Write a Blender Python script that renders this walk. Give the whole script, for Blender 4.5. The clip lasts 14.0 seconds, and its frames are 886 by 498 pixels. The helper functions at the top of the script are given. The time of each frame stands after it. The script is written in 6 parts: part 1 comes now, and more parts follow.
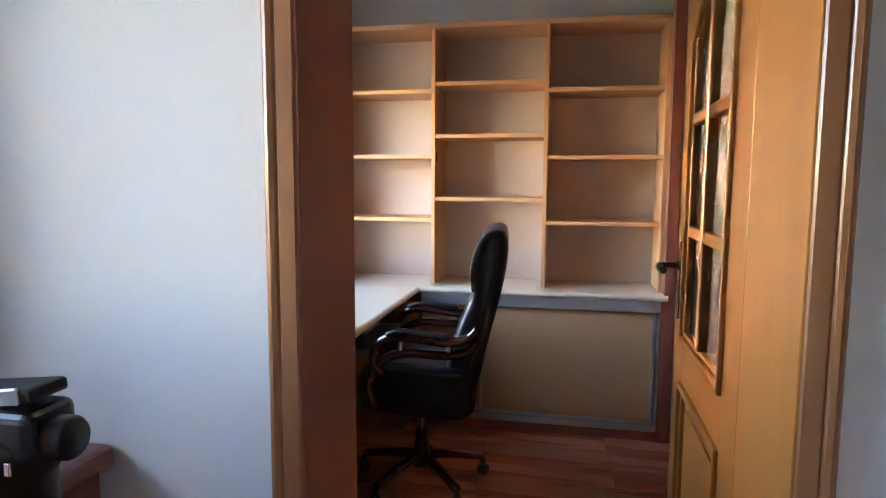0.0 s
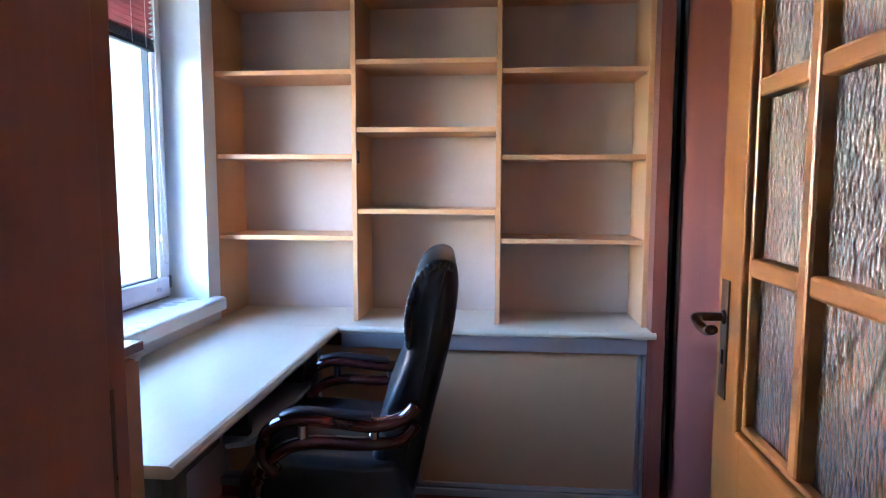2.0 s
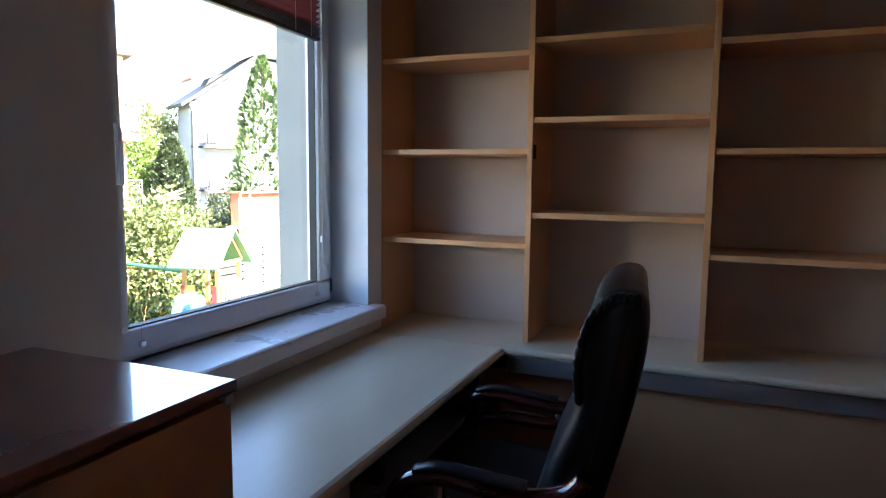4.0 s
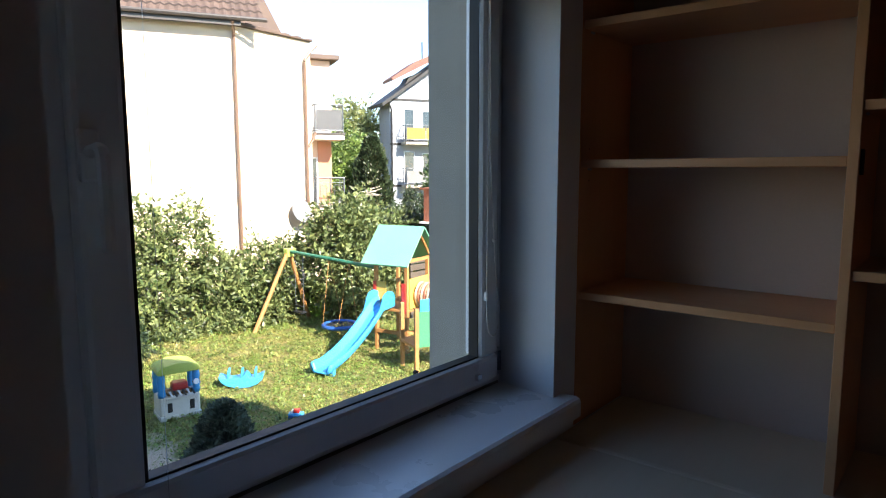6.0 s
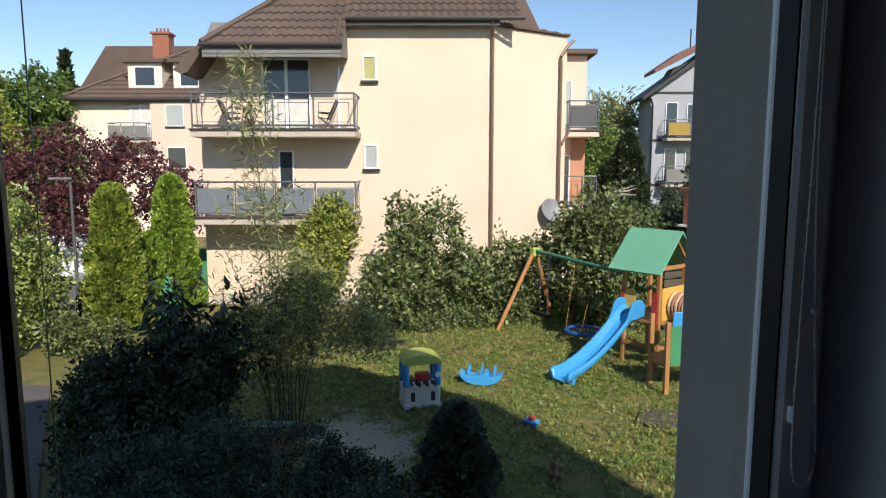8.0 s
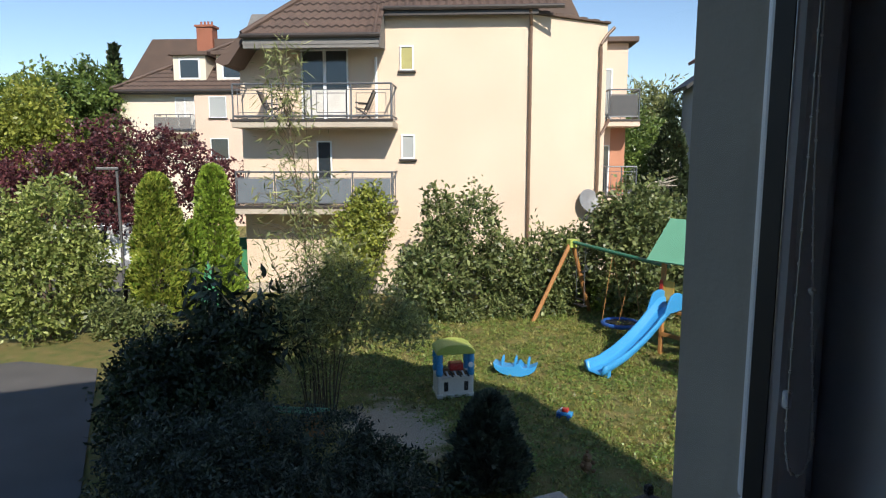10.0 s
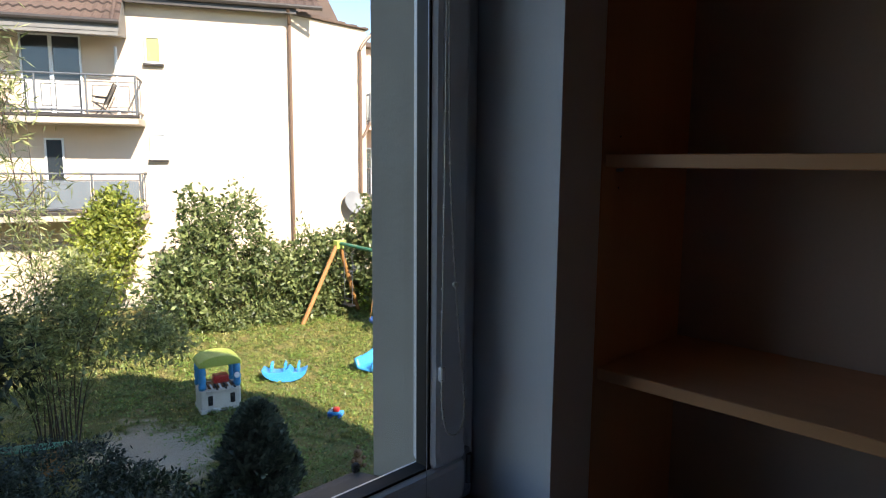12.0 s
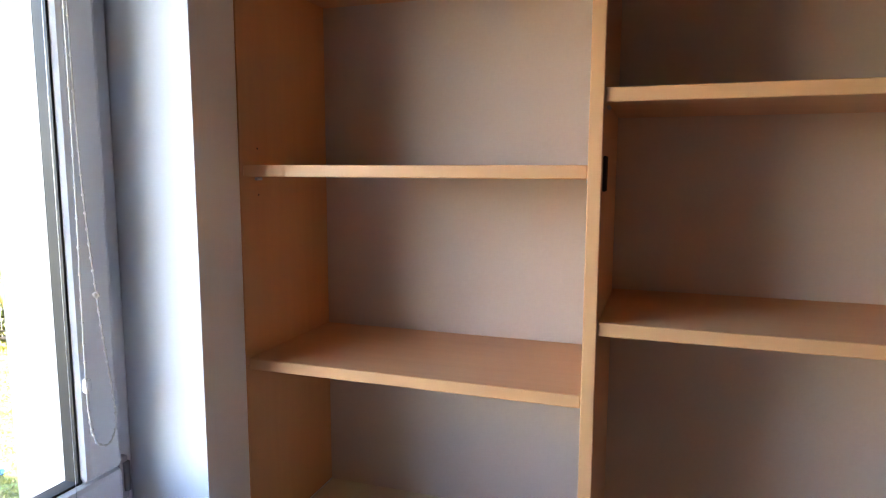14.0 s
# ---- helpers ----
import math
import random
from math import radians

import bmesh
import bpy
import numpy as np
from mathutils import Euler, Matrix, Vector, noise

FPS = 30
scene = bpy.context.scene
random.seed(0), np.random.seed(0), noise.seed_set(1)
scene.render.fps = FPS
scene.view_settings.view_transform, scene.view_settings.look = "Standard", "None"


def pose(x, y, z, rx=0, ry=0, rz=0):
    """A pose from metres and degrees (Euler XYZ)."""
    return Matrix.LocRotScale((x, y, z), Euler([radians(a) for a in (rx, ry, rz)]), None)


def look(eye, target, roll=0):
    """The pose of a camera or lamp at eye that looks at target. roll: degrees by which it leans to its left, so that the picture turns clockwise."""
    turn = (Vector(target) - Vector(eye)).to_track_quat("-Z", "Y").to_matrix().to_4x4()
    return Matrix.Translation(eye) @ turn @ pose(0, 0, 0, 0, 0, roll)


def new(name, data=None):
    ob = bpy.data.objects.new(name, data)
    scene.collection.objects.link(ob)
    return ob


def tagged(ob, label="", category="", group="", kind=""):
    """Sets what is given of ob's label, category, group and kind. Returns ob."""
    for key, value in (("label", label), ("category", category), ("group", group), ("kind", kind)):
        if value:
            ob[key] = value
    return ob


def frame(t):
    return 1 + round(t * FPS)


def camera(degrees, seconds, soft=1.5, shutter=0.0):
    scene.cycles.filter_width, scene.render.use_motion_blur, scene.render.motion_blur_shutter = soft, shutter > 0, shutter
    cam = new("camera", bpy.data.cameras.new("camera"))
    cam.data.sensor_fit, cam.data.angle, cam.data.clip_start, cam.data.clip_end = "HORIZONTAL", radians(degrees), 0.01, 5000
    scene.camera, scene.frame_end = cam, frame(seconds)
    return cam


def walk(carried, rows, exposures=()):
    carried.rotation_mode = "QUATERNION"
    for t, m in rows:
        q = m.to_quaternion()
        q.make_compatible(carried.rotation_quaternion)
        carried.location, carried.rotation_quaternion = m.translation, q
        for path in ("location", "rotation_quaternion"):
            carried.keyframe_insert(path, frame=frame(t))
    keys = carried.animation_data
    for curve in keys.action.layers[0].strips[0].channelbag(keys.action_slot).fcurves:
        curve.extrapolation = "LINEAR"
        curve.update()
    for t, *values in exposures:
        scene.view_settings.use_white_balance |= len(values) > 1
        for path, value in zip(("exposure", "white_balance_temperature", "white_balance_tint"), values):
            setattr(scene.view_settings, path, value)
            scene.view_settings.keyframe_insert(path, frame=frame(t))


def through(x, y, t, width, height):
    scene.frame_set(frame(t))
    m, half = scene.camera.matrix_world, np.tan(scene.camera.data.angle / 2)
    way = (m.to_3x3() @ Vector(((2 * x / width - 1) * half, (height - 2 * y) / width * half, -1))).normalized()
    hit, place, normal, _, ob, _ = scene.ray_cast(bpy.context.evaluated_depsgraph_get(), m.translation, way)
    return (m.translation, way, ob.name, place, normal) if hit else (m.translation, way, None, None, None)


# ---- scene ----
cam = camera(69.4, 14.0, soft=1.1)
PATH = [
    (0, (1.122, 0.066, 1.313), (0.733, 2.016, 1.096), 0.3),
    (0.5, (1.042, 0.285, 1.304), (0.77, 2.257, 1.107), 0.2),
    (1, (1.031, 0.497, 1.324), (0.832, 2.478, 1.127), 0.2),
    (1.5, (1.032, 0.684, 1.335), (0.839, 2.665, 1.137), 0.1),
    (2, (1.01, 0.82, 1.315), (0.822, 2.801, 1.117), 0.1),
    (2.5, (1.041, 0.934, 1.299), (0.78, 2.907, 1.104), 0.2),
    (3, (1.085, 0.994, 1.318), (0.657, 2.936, 1.11), 0.1),
    (3.5, (1.078, 1.067, 1.326), (0.438, 2.949, 1.104), 0.4),
    (3.7, (1.048, 1.118, 1.326), (0.357, 2.982, 1.107), 0.5),
    (6, (0.583, 1.936, 1.413), (-0.681, 3.468, 1.173), -0.1),
    (6.5, (0.474, 2.137, 1.411), (-0.933, 3.538, 1.169), -0.35),
    (7, (0.365, 2.290, 1.400), (-1.232, 3.471, 1.161), -0.25),
    (7.5, (0.231, 2.413, 1.401), (-1.458, 3.457, 1.160), -0.1),
    (8, (0.171, 2.419, 1.426), (-1.580, 3.355, 1.180), 0.0),
    (8.5, (0.148, 2.423, 1.436), (-1.651, 3.254, 1.166), -0.1),
    (8.7, (0.152, 2.421, 1.433), (-1.661, 3.222, 1.159), -0.1),
    (11, (0.248, 2.558, 1.391), (-1.494, 3.502, 1.120), 0.45),
    (11.5, (0.293, 2.563, 1.415), (-1.293, 3.751, 1.146), 0.4),
    (12, (0.341, 2.535, 1.427), (-1.058, 3.940, 1.160), 0.45),
    (12.5, (0.372, 2.535, 1.425), (-0.850, 4.096, 1.162), 0.45),
    (13, (0.406, 2.521, 1.425), (-0.632, 4.210, 1.165), 0.4),
    (13.5, (0.449, 2.512, 1.435), (-0.394, 4.306, 1.170), 0.3),
    (14, (0.488, 2.486, 1.435), (-0.147, 4.366, 1.189), 0.2),
]
EXPOSURES = [(0, 6.2, 8100, 20), (0.5, 6.3, 7700, 19), (1.0, 6.6, 6100, 17), (1.5, 6.7, 5800, 16), (2.0, 6.2, 5700, 16), (2.5, 5.8, 6000, 16), (3.0, 5.5, 6200, 16), (3.7, 4.5, 6600, 16), (4.8, 3.1, 6600, 15),
             (5.8, 2.25, 6600, 14), (6.2, 1.85, 6600, 14), (6.7, 1.1, 6500, 14), (7.2, 0.6, 6500, 14), (8.7, 0.35, 6500, 14), (11.0, 0.5, 6500, 14), (11.5, 0.8, 6600, 14),
             (12.0, 1.4, 6800, 15), (12.5, 2.0, 7000, 17), (13.0, 3.2, 7100, 19), (13.5, 4.25, 7300, 21), (14.0, 5.12, 7900, 22)]
walk(cam, [(t, look(eye, target, roll)) for t, eye, target, roll in PATH], EXPOSURES)


# ---- world, sun, large lights ----
SUN_EL, SUN_DIR = 35.0, (0.989, -0.15)
world = bpy.data.worlds.new("world")
scene.world = world
world.use_nodes = True
wn = world.node_tree.nodes
sky = wn.new("ShaderNodeTexSky")
sky.sky_type = "NISHITA"
sky.sun_disc = False
sky.sun_elevation = radians(SUN_EL)
sky.sun_rotation = math.atan2(SUN_DIR[0], SUN_DIR[1])
sky.air_density, sky.dust_density, sky.ozone_density = 1.0, 0.0, 3.0
wn["Background"].inputs["Strength"].default_value = 0.12
world.node_tree.links.new(sky.outputs[0], wn["Background"].inputs["Color"])

sun = new("sun", bpy.data.lights.new("sun", "SUN"))
sun.data.energy, sun.data.angle, sun.data.color = 5.0, radians(0.5), (1.0, 0.93, 0.82)
ce = math.cos(radians(SUN_EL))
sun.matrix_basis = look((0, 0, 30), (-SUN_DIR[0] * ce * 10, -SUN_DIR[1] * ce * 10, 30 - 10 * math.sin(radians(SUN_EL))))

# Unseen fill lamp, added behind the viewer to brighten hall and office.
hall_light = new("hall_window_light", bpy.data.lights.new("hall_window_light", "AREA"))
hall_light.data.shape, hall_light.data.size, hall_light.data.size_y = "RECTANGLE", 1.0, 1.2
hall_light.data.energy, hall_light.data.color = 0.06, (0.82, 0.9, 1.0)
hall_light.matrix_basis = look((1.0, -2.86, 1.5), (1.0, 0, 1.5))


# ---- building blocks ----
WORLD_THINGS = set()


def thing(name, x=0, y=0, z=0, rz=0, label="", category="", group="", kind="", local=False):
    """An Empty at a thing's base; its parts are written in world places, or in its own axes if local."""
    ob = new(name)
    ob.empty_display_size = 0.1
    ob.matrix_basis = pose(x, y, z, 0, 0, rz)
    if not local:
        WORLD_THINGS.add(ob)
    return tagged(ob, label, category, group, kind)


def part(name, bm, material, parent=None, label="", smooth=False):
    me = bpy.data.meshes.new(name)
    if isinstance(bm, tuple):
        me.from_pydata(*bm)
    else:
        bmesh.ops.recalc_face_normals(bm, faces=bm.faces)
        bm.to_mesh(me)
        bm.free()
    me.materials.append(material)
    if smooth:
        me.polygons.foreach_set("use_smooth", [True] * len(me.polygons))
    ob = new(name, me)
    if parent:
        ob.parent = parent
        if parent in WORLD_THINGS:
            ob.matrix_parent_inverse = parent.matrix_basis.inverted()
    if label:
        ob["label"] = label
    return ob


def single(name, bm, material, label, category, group="", kind="", smooth=False):
    return tagged(part(name, bm, material, None, "", smooth), label, category, group, kind)


def setting(name, bm, material, label, category):
    return tagged(part(name, bm, material), label, category, "", "structure")


def bx(x0, x1, y0, y1, z0, z1, bev=0.0, seg=2, bm=None):
    bm = bm or bmesh.new()
    m = Matrix.LocRotScale(((x0 + x1) / 2, (y0 + y1) / 2, (z0 + z1) / 2), None, (abs(x1 - x0), abs(y1 - y0), abs(z1 - z0)))
    r = bmesh.ops.create_cube(bm, size=1, matrix=m)
    if bev > 0:
        edges = list({e for v in r["verts"] for e in v.link_edges})
        bmesh.ops.bevel(bm, geom=edges, offset=bev, segments=seg, affect="EDGES", profile=0.5)
    return bm


def moved(bm, m):
    bmesh.ops.transform(bm, matrix=m, verts=bm.verts)
    return bm


def prism(poly, axis, a, b, bev=0.0, seg=2, bm=None):
    """A 2D outline pushed along an axis from a to b. Outline in (y,z), (x,z) or (x,y)."""
    bm = bm or bmesh.new()

    def at(p, k):
        return {"x": (k, p[0], p[1]), "y": (p[0], k, p[1]), "z": (p[0], p[1], k)}[axis]
    lo = [bm.verts.new(at(p, a)) for p in poly]
    hi = [bm.verts.new(at(p, b)) for p in poly]
    n = len(poly)
    bm.faces.new(lo)
    bm.faces.new(hi[::-1])
    for i in range(n):
        bm.faces.new((lo[i], hi[i], hi[(i + 1) % n], lo[(i + 1) % n]))
    if bev > 0:
        bmesh.ops.recalc_face_normals(bm, faces=bm.faces)
        edges = [e for e in bm.edges if e.calc_face_angle(0) > 0.5]
        bmesh.ops.bevel(bm, geom=edges, offset=bev, segments=seg, affect="EDGES", profile=0.5)
    return bm


def smooth_line(pts, steps=6):
    """A Catmull-Rom line through points."""
    pts = [Vector(p) for p in pts]
    ext = [pts[0] * 2 - pts[1], *pts, pts[-1] * 2 - pts[-2]]
    out = []
    for i in range(1, len(ext) - 2):
        a, b, c, d = ext[i - 1:i + 3]
        for k in range(steps):
            t = k / steps
            out.append(0.5 * (2 * b + (c - a) * t + (2 * a - 5 * b + 4 * c - d) * t * t + (3 * b - a - 3 * c + d) * t ** 3))
    out.append(pts[-1])
    return out


def tube(pts, radius, sides=8, squash=(1, 1), bm=None, taper=None, up=(0, 0, 1)):
    bm = bm or bmesh.new()
    pts = [Vector(p) for p in pts]
    rings = []
    n = len(pts)
    for i, p in enumerate(pts):
        d = (pts[min(i + 1, n - 1)] - pts[max(i - 1, 0)]).normalized()
        ref = Vector(up) if abs(d.dot(Vector(up))) < 0.95 else Vector((1, 0, 0))
        s = d.cross(ref).normalized()
        u = s.cross(d).normalized()
        r = radius if taper is None else radius + (taper - radius) * i / max(1, n - 1)
        rings.append([bm.verts.new(p + s * r * squash[0] * math.cos(a) + u * r * squash[1] * math.sin(a))
                      for a in (2 * math.pi * k / sides for k in range(sides))])
    for a, b in zip(rings, rings[1:]):
        for k in range(sides):
            bm.faces.new((a[k], a[(k + 1) % sides], b[(k + 1) % sides], b[k]))
    bm.faces.new(rings[0][::-1])
    bm.faces.new(rings[-1])
    return bm


def rod(p, q, r, sides=10, bm=None, taper=None):
    return tube([p, q], r, sides, (1, 1), bm, taper)


def lathe(profile, centre=(0, 0, 0), sides=20, bm=None):
    """Rings of (radius, z) about an upright axis."""
    bm = bm or bmesh.new()
    cx, cy, cz = centre
    rings = [[bm.verts.new((cx + r * math.cos(2 * math.pi * k / sides), cy + r * math.sin(2 * math.pi * k / sides), cz + z)) for k in range(sides)]
             for r, z in profile]
    for a, b in zip(rings, rings[1:]):
        for k in range(sides):
            bm.faces.new((a[k], a[(k + 1) % sides], b[(k + 1) % sides], b[k]))
    bm.faces.new(rings[0][::-1])
    bm.faces.new(rings[-1])
    return bm


def ball(c, r, sub=2, bm=None, squash=(1, 1, 1)):
    bm = bm or bmesh.new()
    bmesh.ops.create_icosphere(bm, subdivisions=sub, radius=1, matrix=Matrix.LocRotScale(c, None, (r * squash[0], r * squash[1], r * squash[2])))
    return bm


# ---- materials ----
def nodes_of(name):
    m = bpy.data.materials.new(name)
    m.use_nodes = True
    t = m.node_tree
    return m, t.nodes, t.links, t.nodes["Principled BSDF"]


def paint(name, c1, c2=None, rough=0.6, scale=12.0, fine=180.0, bump=0.15, metal=0.0, stretch=(1, 1, 1), spec=0.5, coat=0.0, per=0.0, rough_var=0.08, depth=0.002):
    """Two colours mixed by a broad and a fine noise, with fine relief. per: variation from piece to piece."""
    m, nd, ln, p = nodes_of(name)
    c2 = c2 or tuple(v * 0.82 for v in c1)
    tc = nd.new("ShaderNodeTexCoord")
    mp = nd.new("ShaderNodeMapping")
    mp.inputs["Scale"].default_value = stretch
    ln.new(tc.outputs["Object"], mp.inputs[0])
    n1, n2 = nd.new("ShaderNodeTexNoise"), nd.new("ShaderNodeTexNoise")
    n1.inputs["Scale"].default_value, n1.inputs["Detail"].default_value = scale, 6
    n2.inputs["Scale"].default_value, n2.inputs["Detail"].default_value = fine, 3
    ln.new(mp.outputs[0], n1.inputs[0])
    ln.new(mp.outputs[0], n2.inputs[0])
    ad = nd.new("ShaderNodeMath")
    ad.operation = "MULTIPLY_ADD"
    ad.inputs[1].default_value = 0.35
    ln.new(n2.outputs[0], ad.inputs[0])
    ln.new(n1.outputs[0], ad.inputs[2])
    ramp = nd.new("ShaderNodeValToRGB")
    ramp.color_ramp.elements[0].position, ramp.color_ramp.elements[1].position = 0.45, 0.9
    ramp.color_ramp.elements[0].color, ramp.color_ramp.elements[1].color = (*c2, 1), (*c1, 1)
    ln.new(ad.outputs[0], ramp.inputs[0])
    colour = ramp.outputs[0]
    if per:
        oi = nd.new("ShaderNodeObjectInfo")
        mr = nd.new("ShaderNodeMapRange")
        mr.inputs["To Min"].default_value, mr.inputs["To Max"].default_value = 1 - per, 1 + per
        hs = nd.new("ShaderNodeHueSaturation")
        ln.new(oi.outputs["Random"], mr.inputs[0])
        ln.new(mr.outputs[0], hs.inputs["Value"])
        ln.new(colour, hs.inputs["Color"])
        colour = hs.outputs[0]
    ln.new(colour, p.inputs["Base Color"])
    rr = nd.new("ShaderNodeMapRange")
    rr.inputs["To Min"].default_value, rr.inputs["To Max"].default_value = max(0.02, rough - rough_var), min(1, rough + rough_var)
    ln.new(n1.outputs[0], rr.inputs[0])
    ln.new(rr.outputs[0], p.inputs["Roughness"])
    p.inputs["Metallic"].default_value = metal
    p.inputs["Specular IOR Level"].default_value = spec
    p.inputs["Coat Weight"].default_value = coat
    if bump:
        b = nd.new("ShaderNodeBump")
        b.inputs["Strength"].default_value, b.inputs["Distance"].default_value = bump, depth
        ln.new(ad.outputs[0], b.inputs["Height"])
        ln.new(b.outputs[0], p.inputs["Normal"])
    return m


def wood(name, c1, c2, grain=(1, 1, 14), rough=0.4, coat=0.0, scale=5.0, per=0.06, bump=0.06):
    """Wood: noise stretched along one axis (small number: along the grain)."""
    return paint(name, c1, c2, rough, scale, scale * 9, bump, 0.0, grain, 0.5, coat, per)


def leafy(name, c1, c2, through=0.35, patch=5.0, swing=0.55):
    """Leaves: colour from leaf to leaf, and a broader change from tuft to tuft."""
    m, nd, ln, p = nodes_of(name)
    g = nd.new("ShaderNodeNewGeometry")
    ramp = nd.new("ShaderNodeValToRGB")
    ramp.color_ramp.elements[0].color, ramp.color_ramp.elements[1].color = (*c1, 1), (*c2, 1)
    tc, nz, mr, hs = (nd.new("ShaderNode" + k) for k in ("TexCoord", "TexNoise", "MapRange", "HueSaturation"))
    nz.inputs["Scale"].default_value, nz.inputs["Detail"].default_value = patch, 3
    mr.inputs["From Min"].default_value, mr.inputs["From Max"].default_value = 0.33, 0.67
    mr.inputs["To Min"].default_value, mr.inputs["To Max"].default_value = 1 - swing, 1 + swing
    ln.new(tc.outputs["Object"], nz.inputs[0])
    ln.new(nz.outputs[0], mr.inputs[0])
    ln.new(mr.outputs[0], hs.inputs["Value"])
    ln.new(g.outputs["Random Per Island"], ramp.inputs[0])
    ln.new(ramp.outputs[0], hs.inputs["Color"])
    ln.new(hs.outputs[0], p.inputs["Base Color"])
    p.inputs["Roughness"].default_value = 0.42
    tr = nd.new("ShaderNodeBsdfTranslucent")
    mx = nd.new("ShaderNodeMixShader")
    mx.inputs[0].default_value = through
    ln.new(hs.outputs[0], tr.inputs[0])
    ln.new(p.outputs[0], mx.inputs[1])
    ln.new(tr.outputs[0], mx.inputs[2])
    ln.new(mx.outputs[0], nd["Material Output"].inputs[0])
    return m


def clear_glass(name, tint=(1, 1, 1)):
    """Clear pane: lets light through, with a little gloss that grows at a glancing view."""
    m, nd, ln, p = nodes_of(name)
    nd.remove(p)
    tr, gl = nd.new("ShaderNodeBsdfTransparent"), nd.new("ShaderNodeBsdfGlossy")
    lw, pw, mr, mx = nd.new("ShaderNodeLayerWeight"), nd.new("ShaderNodeMath"), nd.new("ShaderNodeMapRange"), nd.new("ShaderNodeMixShader")
    tr.inputs[0].default_value = (*tint, 1)
    gl.inputs["Roughness"].default_value = 0.01
    lw.inputs[0].default_value = 0.5
    pw.operation = "POWER"
    pw.inputs[1].default_value = 4.0
    mr.inputs["To Min"].default_value, mr.inputs["To Max"].default_value = 0.02, 0.5
    ln.new(lw.outputs["Facing"], pw.inputs[0])
    ln.new(pw.outputs[0], mr.inputs[0])
    ln.new(mr.outputs[0], mx.inputs[0])
    ln.new(tr.outputs[0], mx.inputs[1])
    ln.new(gl.outputs[0], mx.inputs[2])
    ln.new(mx.outputs[0], nd["Material Output"].inputs[0])
    return m


def patterned_glass(name):
    """Cast glass with small upright flecks."""
    m, nd, ln, p = nodes_of(name)
    p.inputs["Base Color"].default_value = (0.8, 0.82, 0.8, 1)
    p.inputs["Transmission Weight"].default_value = 0.9
    p.inputs["Roughness"].default_value = 0.03
    p.inputs["IOR"].default_value = 1.5
    tc, mp, v, b = (nd.new("ShaderNode" + k) for k in ("TexCoord", "Mapping", "TexVoronoi", "Bump"))
    mp.inputs["Scale"].default_value = (1, 1, 0.45)
    v.inputs["Scale"].default_value = 120
    v.feature = "F1"
    ln.new(tc.outputs["Object"], mp.inputs[0])
    ln.new(mp.outputs[0], v.inputs[0])
    b.inputs["Strength"].default_value, b.inputs["Distance"].default_value = 1.0, 0.0045
    ln.new(v.outputs[0], b.inputs["Height"])
    ln.new(b.outputs[0], p.inputs["Normal"])
    return m


M_WALL = paint("white_wall_paint", (0.74, 0.75, 0.78), (0.70, 0.71, 0.74), 0.75, 3, 260, 0.12)
M_REVEAL = paint("reveal_paint", (0.78, 0.79, 0.82), (0.74, 0.75, 0.78), 0.65, 4, 220, 0.15)
M_CEIL = paint("ceiling_paint", (0.8, 0.8, 0.8), (0.77, 0.77, 0.77), 0.8, 3, 200, 0.08)
M_FLOOR = wood("red_laminate", (0.55, 0.19, 0.095), (0.45, 0.145, 0.07), (0.12, 1, 1), 0.28, 0.08, 9, 0.1)
M_MAPLE = wood("pale_maple", (0.70, 0.375, 0.185), (0.62, 0.31, 0.145), (1, 1, 0.08), 0.45, 0, 7, 0.04)
M_MAPLE_H = wood("pale_maple_level", (0.70, 0.375, 0.185), (0.62, 0.31, 0.145), (0.08, 1, 1), 0.45, 0, 7, 0.04)
M_BACK = paint("pale_back_panel", (0.60, 0.485, 0.425), (0.55, 0.435, 0.375), 0.55, 5, 150, 0.05)
M_DESK = wood("desk_laminate", (0.68, 0.60, 0.46), (0.63, 0.54, 0.40), (1, 0.08, 1), 0.32, 0, 7, 0.03, 0.03)
M_PANEL = paint("beige_sliding_panel", (0.55, 0.325, 0.17), (0.51, 0.29, 0.145), 0.42, 4, 200, 0.05)
M_ALU = paint("brushed_aluminium", (0.52, 0.54, 0.58), (0.45, 0.47, 0.52), 0.36, 8, 300, 0.05, 0.85, (0.1, 1, 1))
M_REDTRIM = wood("red_brown_trim", (0.33, 0.10, 0.065), (0.26, 0.075, 0.05), (1, 1, 0.1), 0.4, 0.1, 8, 0.04)
M_WARDROBE = wood("red_brown_wardrobe", (0.38, 0.115, 0.08), (0.31, 0.085, 0.06), (1, 1, 0.1), 0.38, 0.1, 6, 0.04)
M_OAK = wood("honey_oak_door", (0.43, 0.175, 0.036), (0.34, 0.125, 0.024), (1.2, 1.2, 0.07), 0.42, 0.2, 11, 0.06)
M_OAK_H = wood("honey_oak_level", (0.43, 0.175, 0.036), (0.34, 0.125, 0.024), (1.2, 0.07, 1.2), 0.42, 0.2, 11, 0.06)
# Frame oak with the shade of the left lining put into its colour.
M_JAMB_SHADE = wood("shaded_frame_oak", (0.27, 0.088, 0.06), (0.21, 0.065, 0.045), (1.2, 1.2, 0.07), 0.46, 0, 10, 0.05)
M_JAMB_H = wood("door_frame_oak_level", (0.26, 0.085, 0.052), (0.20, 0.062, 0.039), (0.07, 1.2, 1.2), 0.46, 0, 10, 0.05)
M_CASING = wood("casing_oak", (0.37, 0.15, 0.06), (0.29, 0.11, 0.042), (1.2, 1.2, 0.07), 0.4, 0.15, 10, 0.05)
M_PVC = paint("white_pvc", (0.78, 0.79, 0.81), (0.75, 0.76, 0.78), 0.35, 3, 90, 0.02)
